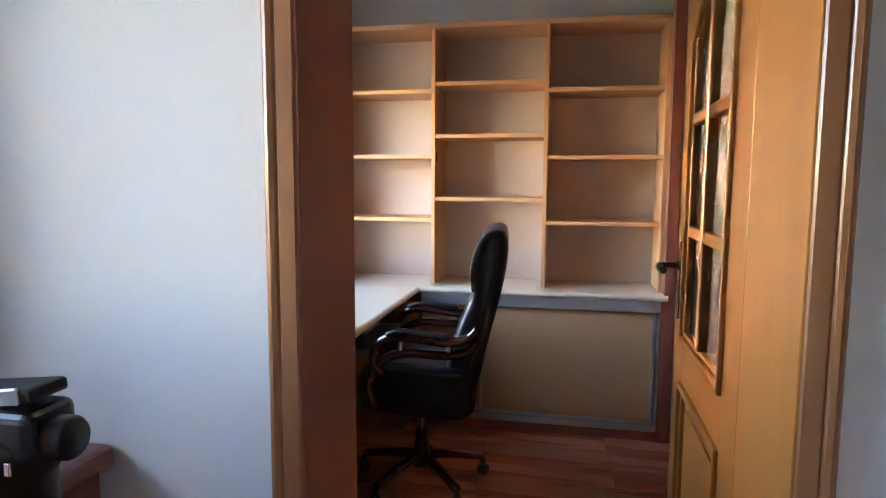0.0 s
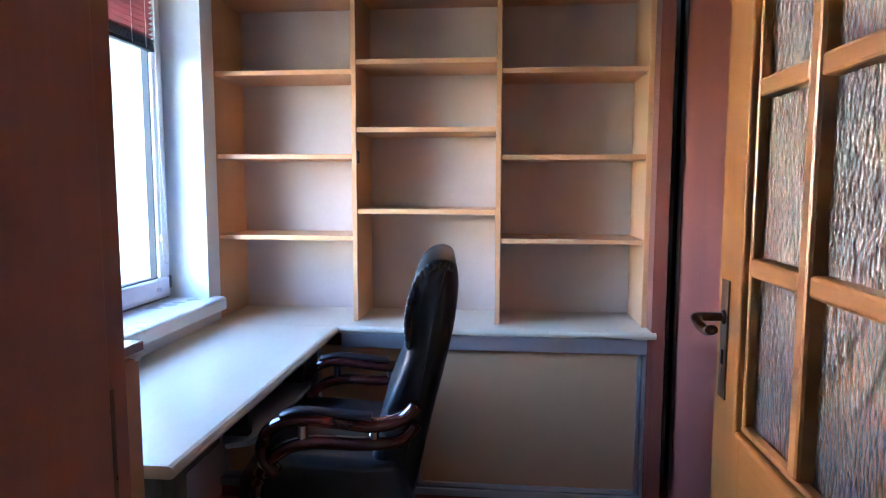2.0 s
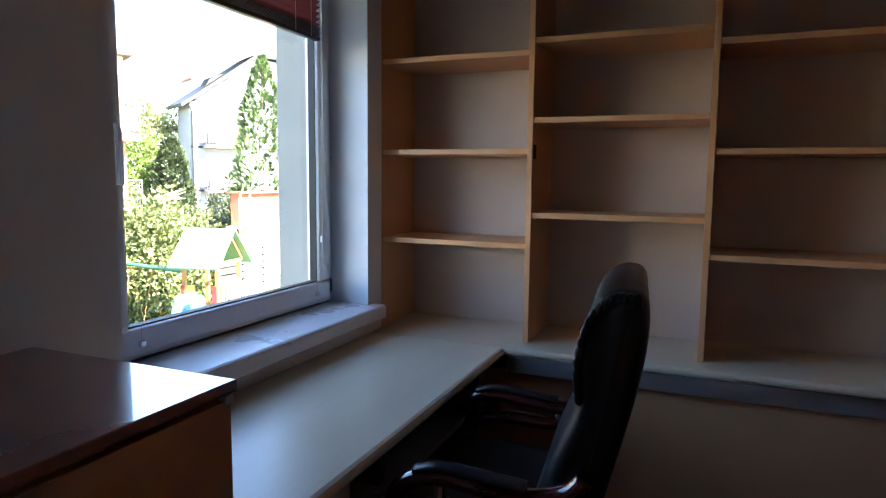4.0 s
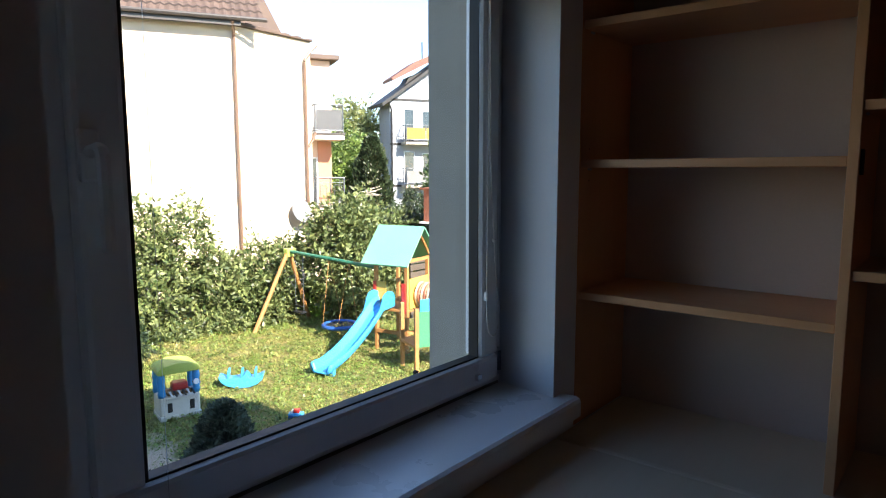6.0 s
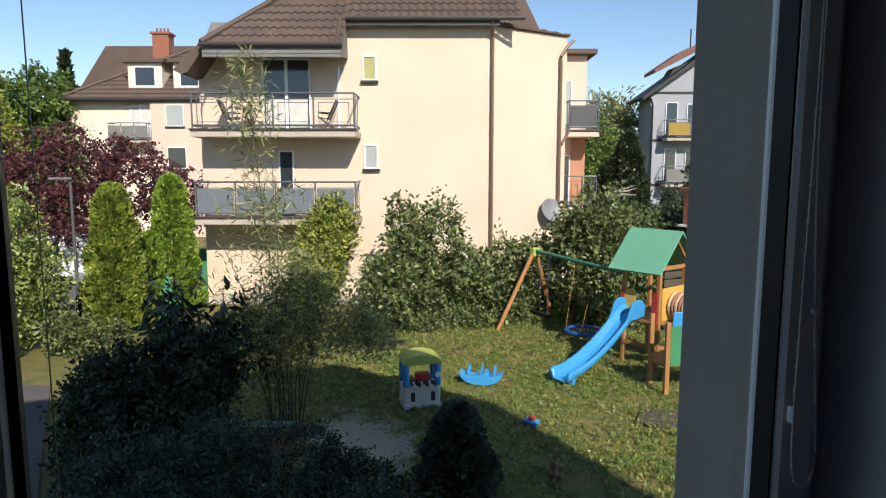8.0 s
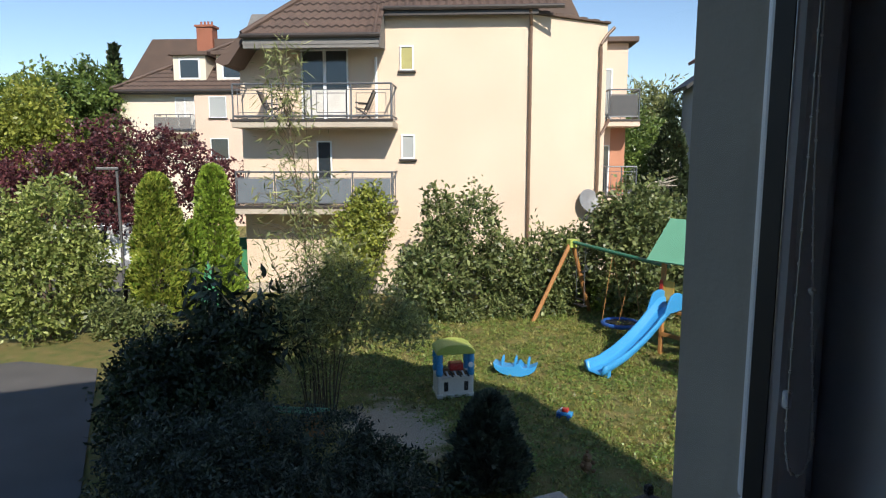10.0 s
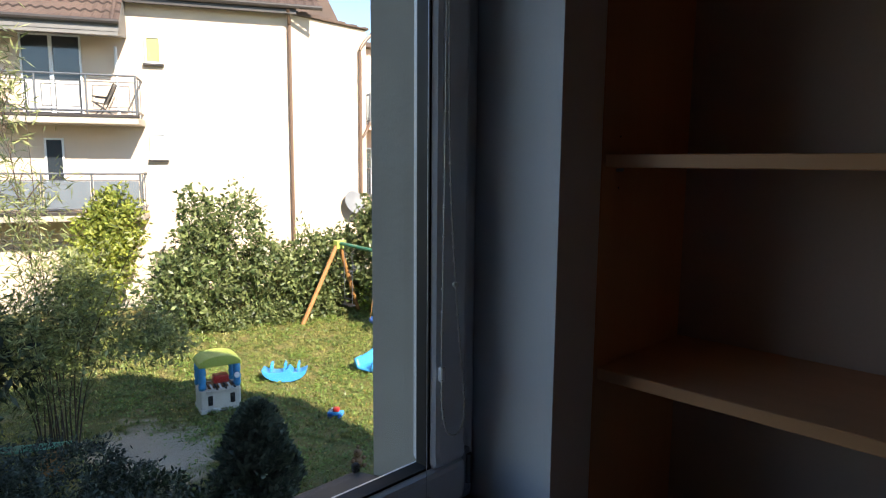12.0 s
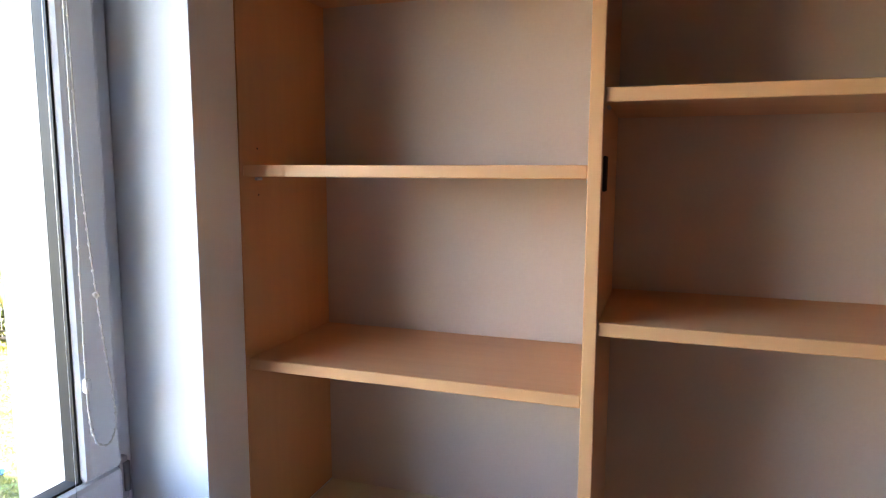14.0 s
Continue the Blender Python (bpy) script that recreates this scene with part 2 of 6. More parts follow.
M_SILL = paint("white_sill", (0.77, 0.78, 0.80), (0.73, 0.74, 0.76), 0.3, 5, 120, 0.03)
M_GASKET = paint("black_gasket", (0.015, 0.015, 0.017), None, 0.6, 20, 200, 0.05)
# Black of caps and fittings; also painted in as the dark of openings.
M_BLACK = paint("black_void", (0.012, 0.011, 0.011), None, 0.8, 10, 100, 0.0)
M_LEATHER = paint("dark_blue_green_leather", (0.010, 0.014, 0.017), (0.006, 0.008, 0.011), 0.36, 14, 420, 0.35, depth=0.0012)
M_MAHOGANY = paint("polished_mahogany", (0.075, 0.014, 0.012), (0.045, 0.008, 0.008), 0.14, 16, 120, 0.02, coat=0.6)
M_CHROME = paint("chrome", (0.75, 0.75, 0.76), (0.68, 0.68, 0.7), 0.12, 10, 100, 0.0, 1.0)
M_BRASS = paint("aged_bronze", (0.16, 0.10, 0.07), (0.10, 0.06, 0.045), 0.3, 30, 200, 0.06, 0.9)
M_DARKPL = paint("dark_plastic", (0.02, 0.02, 0.022), (0.014, 0.014, 0.016), 0.4, 15, 200, 0.05)
M_GREYPL = paint("grey_plastic", (0.16, 0.17, 0.18), (0.13, 0.14, 0.15), 0.45, 15, 200, 0.05)
M_BLIND = paint("red_brown_slat", (0.30, 0.055, 0.04), (0.24, 0.04, 0.03), 0.4, 8, 100, 0.03)
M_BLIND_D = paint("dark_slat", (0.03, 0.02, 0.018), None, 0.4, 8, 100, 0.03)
M_CORD = paint("white_cord", (0.72, 0.70, 0.66), None, 0.5, 30, 300, 0.1)
M_GLASS = clear_glass("window_glass", (0.96, 0.975, 0.97))
M_PATTERN = patterned_glass("patterned_glass")
M_CAB = paint("peach_front", (0.54, 0.27, 0.145), (0.49, 0.235, 0.12), 0.42, 5, 160, 0.04)
M_CABTOP = paint("red_brown_top", (0.30, 0.13, 0.10), (0.25, 0.10, 0.075), 0.2, 7, 150, 0.015, coat=1.0)
M_TABLE = paint("table_mahogany", (0.26, 0.085, 0.06), (0.19, 0.058, 0.04), 0.32, 7, 120, 0.04, coat=0.2)
M_TRACK = paint("floor_track", (0.55, 0.47, 0.36), None, 0.5, 10, 100, 0.05)

M_STUCCO = paint("cream_render", (0.73, 0.585, 0.455), (0.64, 0.50, 0.38), 0.9, 0.45, 30, 0.3, depth=0.01)
M_STUCCO_W = paint("pale_render", (0.75, 0.66, 0.54), (0.70, 0.61, 0.49), 0.9, 0.7, 40, 0.3, depth=0.01)
M_STUCCO_P = paint("pinkish_render", (0.70, 0.53, 0.43), (0.65, 0.48, 0.38), 0.9, 0.7, 40, 0.3, depth=0.01)
M_SALMON = paint("salmon_render", (0.50, 0.24, 0.15), (0.44, 0.20, 0.12), 0.9, 0.7, 40, 0.3, depth=0.01)
M_OCHRE = paint("ochre_balcony_cloth", (0.36, 0.24, 0.05), (0.29, 0.19, 0.035), 0.8, 3, 30, 0.1)
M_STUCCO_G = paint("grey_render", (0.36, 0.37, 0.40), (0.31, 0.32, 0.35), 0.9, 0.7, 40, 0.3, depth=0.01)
M_OUTWALL = paint("own_outer_render", (0.37, 0.35, 0.305), (0.31, 0.29, 0.25), 0.95, 6, 90, 0.6, depth=0.006)
M_TILE = paint("brown_roof_tile", (0.125, 0.08, 0.06), (0.075, 0.05, 0.04), 0.7, 1.5, 20, 0.3, depth=0.01)
M_TILE_R = paint("red_roof_tile", (0.20, 0.085, 0.06), (0.15, 0.06, 0.042), 0.7, 1.5, 20, 0.3, depth=0.01)
# Dark for dirt and for the gap shade painted under each tile row.
M_TILE_EDGE = paint("dirty_shaded_tile_edge", (0.045, 0.03, 0.025), None, 0.85, 2, 30, 0.2)
M_VERGE = paint("dark_verge_board", (0.022, 0.02, 0.02), (0.016, 0.015, 0.015), 0.6, 4, 60, 0.05)
M_FENCEWOOD = paint("weathered_fence_wood", (0.10, 0.075, 0.055), (0.07, 0.05, 0.036), 0.8, 6, 60, 0.2, stretch=(1, 0.2, 1))
M_GUTTER = paint("dark_brown_gutter", (0.045, 0.037, 0.033), None, 0.45, 4, 60, 0.05)
M_PIPE = paint("copper_brown_pipe", (0.17, 0.10, 0.065), None, 0.45, 4, 60, 0.05)
M_SOFFIT = paint("grey_soffit", (0.20, 0.19, 0.18), None, 0.7, 4, 60, 0.05)
M_RAIL = paint("grey_steel_rail", (0.13, 0.14, 0.155), None, 0.45, 6, 80, 0.05, 0.3)
M_RAILFILL = paint("grey_rail_panel", (0.17, 0.19, 0.21), (0.14, 0.16, 0.18), 0.4, 3, 60, 0.03)
M_DARKPANEL = paint("charcoal_rail_panel", (0.075, 0.075, 0.078), (0.055, 0.055, 0.058), 0.5, 3, 60, 0.03)
M_DARKGLASS = paint("dark_window_glass", (0.035, 0.045, 0.055), (0.02, 0.026, 0.03), 0.06, 1, 5, 0.0, spec=0.9)
M_BLINDGLASS = paint("window_with_blind", (0.42, 0.43, 0.42), (0.34, 0.36, 0.36), 0.25, 1, 5, 0.0)
M_YELLOWPANE = paint("window_with_yellow_blind", (0.46, 0.42, 0.16), (0.36, 0.33, 0.14), 0.25, 6, 20, 0.0)
M_CURTAIN = paint("white_curtain", (0.66, 0.64, 0.6), (0.5, 0.48, 0.45), 0.7, 4, 40, 0.1)
M_BRICK = paint("chimney_brick", (0.33, 0.12, 0.07), (0.24, 0.085, 0.05), 0.8, 5, 40, 0.3)
M_CONCRETE = paint("balcony_concrete", (0.50, 0.43, 0.35), (0.42, 0.36, 0.29), 0.85, 3, 60, 0.2)
M_DISH = paint("grey_dish", (0.24, 0.24, 0.245), None, 0.5, 6, 60, 0.02)
M_ASPHALT = paint("grey_paving", (0.13, 0.12, 0.115), (0.09, 0.085, 0.08), 0.9, 1.2, 60, 0.4, depth=0.008)
M_BARK = paint("bark", (0.12, 0.085, 0.06), (0.07, 0.05, 0.035), 0.9, 12, 70, 0.6, depth=0.01)
M_PINE = paint("pressure_treated_pine", (0.42, 0.20, 0.065), (0.33, 0.145, 0.045), 0.6, 6, 60, 0.2, stretch=(1, 1, 0.2))
M_BLUE = paint("blue_plastic", (0.045, 0.30, 0.62), (0.04, 0.27, 0.56), 0.35, 3, 30, 0.03)
M_BLUE_D = paint("dark_blue_plastic", (0.02, 0.09, 0.32), None, 0.4, 3, 30, 0.03)
M_GREENPL = paint("green_panel", (0.05, 0.24, 0.11), (0.045, 0.2, 0.09), 0.5, 3, 30, 0.05)
M_MINT = paint("faded_green_roof", (0.16, 0.42, 0.27), (0.14, 0.37, 0.235), 0.55, 3, 30, 0.05)
M_LIME = paint("lime_plastic", (0.40, 0.47, 0.10), (0.36, 0.42, 0.085), 0.45, 3, 30, 0.03)
M_TOYWHITE = paint("off_white_plastic", (0.58, 0.55, 0.50), (0.52, 0.49, 0.44), 0.5, 4, 40, 0.05)
M_TOYRED = paint("red_plastic", (0.48, 0.035, 0.03), None, 0.4, 4, 40, 0.03)
M_YELLOW = paint("yellow_panel", (0.62, 0.38, 0.075), (0.56, 0.34, 0.065), 0.5, 4, 40, 0.04)
M_GREENBEAM = paint("green_steel", (0.03, 0.17, 0.10), None, 0.45, 4, 40, 0.03)
M_TUNNEL = paint("salmon_plastic", (0.42, 0.17, 0.10), None, 0.5, 4, 40, 0.03)
M_CREAMPL = paint("cream_plastic", (0.62, 0.46, 0.30), None, 0.5, 4, 40, 0.03)
M_RUBBER = paint("brown_rubber_mat", (0.10, 0.075, 0.06), None, 0.85, 8, 80, 0.3)
M_VAN = paint("white_van_paint", (0.72, 0.73, 0.74), None, 0.25, 2, 30, 0.0, coat=0.5)
M_POLE = paint("lamp_post_grey", (0.12, 0.12, 0.12), None, 0.5, 6, 60, 0.05, 0.3)
M_PLUSH = paint("brown_plush", (0.22, 0.12, 0.06), None, 0.95, 20, 200, 0.5)
M_ZINC = paint("dark_zinc_sill", (0.03, 0.03, 0.033), None, 0.65, 6, 60, 0.05, 0.2)

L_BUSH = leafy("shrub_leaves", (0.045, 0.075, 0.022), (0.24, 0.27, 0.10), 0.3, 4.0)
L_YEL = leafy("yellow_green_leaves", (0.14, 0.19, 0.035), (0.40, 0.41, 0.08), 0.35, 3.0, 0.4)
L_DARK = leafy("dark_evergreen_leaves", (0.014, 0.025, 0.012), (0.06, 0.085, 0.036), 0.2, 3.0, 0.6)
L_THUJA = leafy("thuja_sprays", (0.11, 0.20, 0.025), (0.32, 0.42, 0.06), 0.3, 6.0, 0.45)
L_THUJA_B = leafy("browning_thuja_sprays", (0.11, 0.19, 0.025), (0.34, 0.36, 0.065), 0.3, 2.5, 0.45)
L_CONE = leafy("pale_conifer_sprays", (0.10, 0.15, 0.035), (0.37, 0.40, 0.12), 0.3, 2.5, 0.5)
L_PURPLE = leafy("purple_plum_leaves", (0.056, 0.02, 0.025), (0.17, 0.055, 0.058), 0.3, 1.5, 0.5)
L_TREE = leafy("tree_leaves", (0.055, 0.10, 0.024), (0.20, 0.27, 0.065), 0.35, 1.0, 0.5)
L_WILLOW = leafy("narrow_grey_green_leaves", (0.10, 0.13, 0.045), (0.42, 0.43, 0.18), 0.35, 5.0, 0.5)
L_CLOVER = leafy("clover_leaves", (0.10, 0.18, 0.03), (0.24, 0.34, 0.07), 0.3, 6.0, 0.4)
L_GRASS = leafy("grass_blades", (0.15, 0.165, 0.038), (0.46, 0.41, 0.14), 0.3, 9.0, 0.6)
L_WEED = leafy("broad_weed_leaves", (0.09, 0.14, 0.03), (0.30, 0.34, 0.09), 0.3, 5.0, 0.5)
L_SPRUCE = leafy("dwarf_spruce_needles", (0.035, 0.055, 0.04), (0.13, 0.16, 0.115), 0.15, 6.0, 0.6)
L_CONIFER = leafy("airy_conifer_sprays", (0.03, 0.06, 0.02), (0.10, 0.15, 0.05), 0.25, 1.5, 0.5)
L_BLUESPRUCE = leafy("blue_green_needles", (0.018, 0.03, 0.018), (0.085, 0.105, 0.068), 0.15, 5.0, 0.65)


# ---- the large structure: two rooms of the upper flat ----
WX0, WX1 = -0.55, -0.18          # window wall, outer and inner face
PY0, PY1 = 1.055, 1.335          # wall with the door
DX0, DX1 = 0.69, 1.447           # clear door opening
ZC = 2.6
GZ = -3.05                       # the garden

planks = setting("floor", bx(-0.36, 2.3, -2.8, 3.72, -0.25, -0.012), M_FLOOR, "reddish-brown laminate plank floor", "floor")
setting("ceiling", bx(WX0, 2.4, -2.8, 3.9, ZC, ZC + 0.15), M_CEIL, "plain white ceiling", "ceiling")
wall = bx(-0.18, DX0 - 0.034, PY0, PY1, 0, ZC)
bx(DX1 + 0.02, 2.3, PY0, PY1, 0, ZC, bm=wall)
bx(DX0 - 0.02, DX1 + 0.02, PY0, PY1, 2.06, ZC, bm=wall)
setting("wall_partition", wall, M_WALL, "smooth white painted partition wall with a doorway", "wall")
# window wall: inner leaf and outer render, opening wider inside than outside
WY0, WY1, WZ0, WZ1 = 2.2, 3.31, 0.82, 2.2
wall = bx(-0.36, WX1, WY1, 3.397, 0, ZC)
bx(-0.36, -0.2, 3.397, 3.72, 0, ZC, bm=wall)
bx(-0.36, WX1, 0.68, WY0, 0, ZC, bm=wall)
bx(-0.36, WX1, WY0, WY1, 0, WZ0, bm=wall)
bx(-0.36, WX1, WY0, WY1, WZ1, ZC, bm=wall)
bx(-0.36, WX1, -2.8, 0.1, 0, ZC, bm=wall)
bx(-0.36, WX1, 0.1, 0.68, 0, 1.05, bm=wall)
bx(-0.36, WX1, 0.1, 0.68, 2.15, ZC, bm=wall)
prism([(-0.18, 3.289), (-0.18, 3.31), (-0.36, 3.31)], "z", WZ0, WZ1, bm=wall)
setting("wall_west", wall, M_REVEAL, "white painted window wall with a deep reveal", "wall")
wall = bx(WX0, -0.36, 3.25, 7.5, -0.25, 2.75)
bx(WX0, -0.36, 0.63, 2.3, -0.25, 2.75, bm=wall)
bx(WX0, -0.36, 2.3, 3.25, -0.25, 0.82, bm=wall)
bx(WX0, -0.36, 2.3, 3.25, 2.14, 2.75, bm=wall)
bx(WX0, -0.36, -14, 0.15, -0.25, 2.75, bm=wall)
bx(WX0, -0.36, 0.15, 0.63, -0.25, 1.1, bm=wall)
bx(WX0, -0.36, 0.15, 0.63, 2.1, 2.75, bm=wall)
setting("wall_outer", wall, M_OUTWALL, "rough grey-beige rendered outer wall", "wall")
setting("wall_north", bx(-0.36, 2.4, 3.72, 3.9, -0.25, ZC), M_WALL, "white painted wall behind the bookcase", "wall")
setting("wall_east", bx(2.3, 2.4, -2.8, 3.72, -0.25, ZC), M_WALL, "white painted wall behind the wardrobe", "wall")
# The gap in this unseen wall is made to hold the added fill lamp.
wall = bx(-0.36, 0.45, -2.9, -2.8, -0.25, ZC)
bx(1.55, 2.4, -2.9, -2.8, -0.25, ZC, bm=wall)
bx(0.45, 1.55, -2.9, -2.8, -0.25, 0.85, bm=wall)
bx(0.45, 1.55, -2.9, -2.8, 2.15, ZC, bm=wall)
setting("wall_south", wall, M_WALL, "plain white wall of the room before the office", "wall")
# the rest of the building, which throws the long shadow on the lawn
shell = bx(WX0, 9.5, -14, 7.5, GZ, -0.26)
bx(-0.36, 9.5, 3.9, 7.5, -0.25, 2.75, bm=shell)
bx(-0.36, 9.5, -14, -2.9, -0.25, 2.75, bm=shell)
bx(2.4, 9.5, -2.9, 3.9, -0.25, 2.75, bm=shell)
prism([(-14, 2.76), (-14, 6.6), (2.0, 6.6), (5.1, 6.2), (7.5, 3.5), (7.5, 2.76)], "x", WX0, 9.5, bm=shell)
setting("wall_block", shell, M_OUTWALL, "rendered block of flats around the rooms", "building")

# ---- office window ----
win = thing("window_1", -0.34, 2.77, 0.86, label="white plastic window with a single tilting sash above the desk", category="window", kind="structure")


def frame_bars(name, xa, xb, y0, y1, z0, z1, w, material, parent, bev=0.006):
    for a, b, c, d in ((y0, y1, z0, z0 + w), (y0, y1, z1 - w, z1), (y0, y0 + w, z0 + w, z1 - w), (y1 - w, y1, z0 + w, z1 - w)):
        part(name, bx(xa, xb, a, b, c, d, bev), material, parent)


frame_bars("window_frame", -0.42, -0.352, 2.24, 3.308, 0.862, 2.178, 0.045, M_PVC, win)
frame_bars("sash", -0.389, -0.332, 2.282, 3.27, 0.876, 2.14, 0.072, M_PVC, win, 0.01)
frame_bars("gasket", -0.372, -0.345, 2.352, 3.203, 0.943, 2.073, 0.009, M_GASKET, win, 0)
frame_bars("glazing_bead", -0.362, -0.340, 2.346, 3.209, 0.937, 2.079, 0.008, M_PVC, win, 0.002)
pane = part("pane", bx(-0.379, -0.373, 2.355, 3.2, 0.945, 2.075), M_GLASS, win, "clear window glass")
pane.visible_shadow = False
h = part("window_handle", bx(-0.332, -0.318, 2.285, 2.312, 1.40, 1.47, 0.004), M_PVC, win, "white window handle")
part("grip", tube(smooth_line([(-0.318, 2.298, 1.44), (-0.285, 2.298, 1.44), (-0.28, 2.298, 1.40), (-0.28, 2.298, 1.31)], 4), 0.009, 8), M_PVC, h)
part("hinge", bx(-0.352, -0.338, 3.268, 3.285, 0.885, 0.96, 0.003), M_ALU, win, "small metal sash hinge")
part("hinge_pin", rod((-0.338, 3.28, 0.90), (-0.338, 3.28, 0.95), 0.006), M_GREYPL, win)
sill = single("window_sill", prism([(-0.355, 0.812), (-0.355, 0.855), (-0.14, 0.857), (-0.132, 0.853), (-0.128, 0.845), (-0.128, 0.808), (-0.134, 0.804), (-0.15, 0.804), (-0.155, 0.812)], "y", 2.03, 3.335),
              M_SILL, "white glossy inner window sill with a rounded nose", "window sill", kind="structure")
single("outer_sill", prism([(-0.40, 0.875), (-0.40, 0.881), (-0.60, 0.836), (-0.60, 0.815), (-0.605, 0.815), (-0.605, 0.830)], "y", 2.305, 3.245), M_ZINC,
       "dark sheet-metal outer window sill", "window sill", kind="structure")
single("sill_end_cap", bx(-0.60, -0.588, 3.234, 3.248, 0.838, 0.855, 0.003), M_BLACK, "small black end cap of the outer sill", "sill cap")

# venetian blind, pulled up to the upper part of the sash
blind = thing("venetian_blind", -0.325, 2.77, 1.82, label="reddish-brown venetian blind half raised over the window", category="blind")
BY0, BY1 = 2.345, 3.19
for i in range(11):
    z = 1.865 + i * 0.0195
    part("slat", moved(bx(-0.0125, 0.0125, BY0, BY1, -0.0006, 0.0006), pose(-0.326, 0, z, 0, -28, 0)), M_BLIND, blind)
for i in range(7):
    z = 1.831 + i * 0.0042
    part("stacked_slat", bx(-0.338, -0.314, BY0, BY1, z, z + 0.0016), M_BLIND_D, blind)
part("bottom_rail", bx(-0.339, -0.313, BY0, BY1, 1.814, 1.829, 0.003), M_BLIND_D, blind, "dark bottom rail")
part("head_rail", bx(-0.331, -0.30, BY0, BY1, 2.078, 2.10, 0.003), M_BLIND, blind)
for y in (2.5, 3.04, 3.13):
    part("ladder_cord", tube([(-0.311, y, 1.82), (-0.311, y, 2.08)], 0.0012, 5), M_CORD, blind)
for y in (2.382, 3.174):
    part("guide_wire", tube([(-0.327, y, 0.905), (-0.327, y, 1.82)], 0.0005, 5), M_ALU, blind)
    part("wire_bracket", bx(-0.332, -0.320, y - 0.008, y + 0.008, 0.90, 0.915, 0.002), M_CHROME, blind, "small wire holder")
chain_line = smooth_line([(-0.318, 3.205, 2.08), (-0.318, 3.208, 1.5), (-0.315, 3.222, 1.24), (-0.315, 3.243, 1.06), (-0.316, 3.238, 1.015), (-0.318, 3.222, 1.005),
                          (-0.318, 3.203, 1.03), (-0.318, 3.196, 1.12), (-0.318, 3.2, 1.5), (-0.318, 3.2, 2.08)], 10)
chain = part("pull_chain", tube(chain_line, 0.0012, 5), M_CORD, blind, "white beaded pull chain")
bead = bmesh.new()
walked = 0.0
for p, q in zip(chain_line, chain_line[1:]):
    walked += (q - p).length
    if walked > 0.009 and q.z < 1.75:
        walked = 0
        bmesh.ops.create_icosphere(bead, subdivisions=1, radius=0.0026, matrix=Matrix.Translation(q))
tagged(part("bead_chain", bead, M_CORD, chain), kind="stuff")
part("chain_joint", ball((-0.315, 3.221, 1.245), 0.0055, 1), M_CORD, blind)
part("chain_clip", moved(bx(-0.006, 0.006, -0.005, 0.005, -0.012, 0.012, 0.004), pose(-0.324, 3.203, 1.107)), M_PVC, blind, "white chain clip on the sash")

# ---- bookcase over the worktop ----
BF, BB, BZ = 3.40, 3.70, 0.75
case = thing("bookcase", 0.69, 3.55, BZ, label="empty pale maple bookcase with three open bays standing on the worktop", category="bookcase")
for a, b in ((-0.198, -0.180), (0.391, 0.411), (0.977, 0.997), (1.562, 1.582)):
    part("upright", bx(a, b, BF, BB, BZ, 2.085, 0.0015, 1), M_MAPLE, case)
part("top_board", bx(-0.198, 1.582, BF - 0.004, BB, 2.087, 2.112, 0.0015, 1), M_MAPLE_H, case)
for x0, x1, zs in ((-0.180, 0.391, (1.77, 1.432, 1.097)), (0.411, 0.977, (1.808, 1.538, 1.208)), (0.997, 1.562, (1.765, 1.427, 1.091))):
    for z in zs:
        part("shelf", bx(x0 + 0.001, x1 - 0.001, BF + 0.006, BB - 0.008, z - 0.010, z + 0.010, 0.0015, 1), M_MAPLE_H, case)
        for x in (x0 + 0.003, x1 - 0.003):
            part("shelf_pin", rod((x, BF + 0.04, z - 0.014), (x, BF + 0.055, z - 0.014), 0.003, 6), M_ALU, case)
    part("back_panel", bx(x0, x1, BB - 0.007, BB, BZ, 2.086), M_BACK, case, "pale matt back panel")
part("hinge_plate", bx(0.411, 0.416, BF + 0.008, BF + 0.035, 1.405, 1.455, 0.002), M_BLACK, case, "small black fitting")
for z in (1.39, 1.47):
    part("pin_hole", rod((-0.1805, BF + 0.05, z), (-0.1792, BF + 0.05, z), 0.0016, 8), M_BLACK, case)

# ---- worktop and low cabinet with sliding doors ----
nose = [(3.70, 0.722), (3.70, 0.75), (3.316, 0.75), (3.308, 0.748), (3.302, 0.742), (3.30, 0.735), (3.302, 0.727), (3.31, 0.722)]
single("worktop", prism(nose, "x", -0.178, 1.60), M_DESK, "pale laminate worktop with a rounded front edge", "worktop")
low = thing("sliding_door_cabinet", 0.7, 3.5, 0, label="low cabinet with beige sliding doors in aluminium frames under the worktop", category="cabinet")
part("top_rail", bx(0.36, 1.568, 3.308, 3.345, 0.662, 0.721, 0.003), M_ALU, low, "grey aluminium upper rail")
part("bottom_rail", bx(-0.17, 1.568, 3.312, 3.36, 0.052, 0.085, 0.003), M_ALU, low, "aluminium lower rail")
part("plinth", bx(-0.17, 1.57, 3.322, 3.345, 0.0, 0.05, 0.003), M_REDTRIM, low, "reddish-brown plinth")
part("side", bx(1.568, 1.586, 3.312, 3.70, 0.0, 0.72, 0.002), M_REDTRIM, low)
part("back", bx(-0.17, 1.568, 3.68, 3.69, 0.0, 0.72), M_REDTRIM, low)
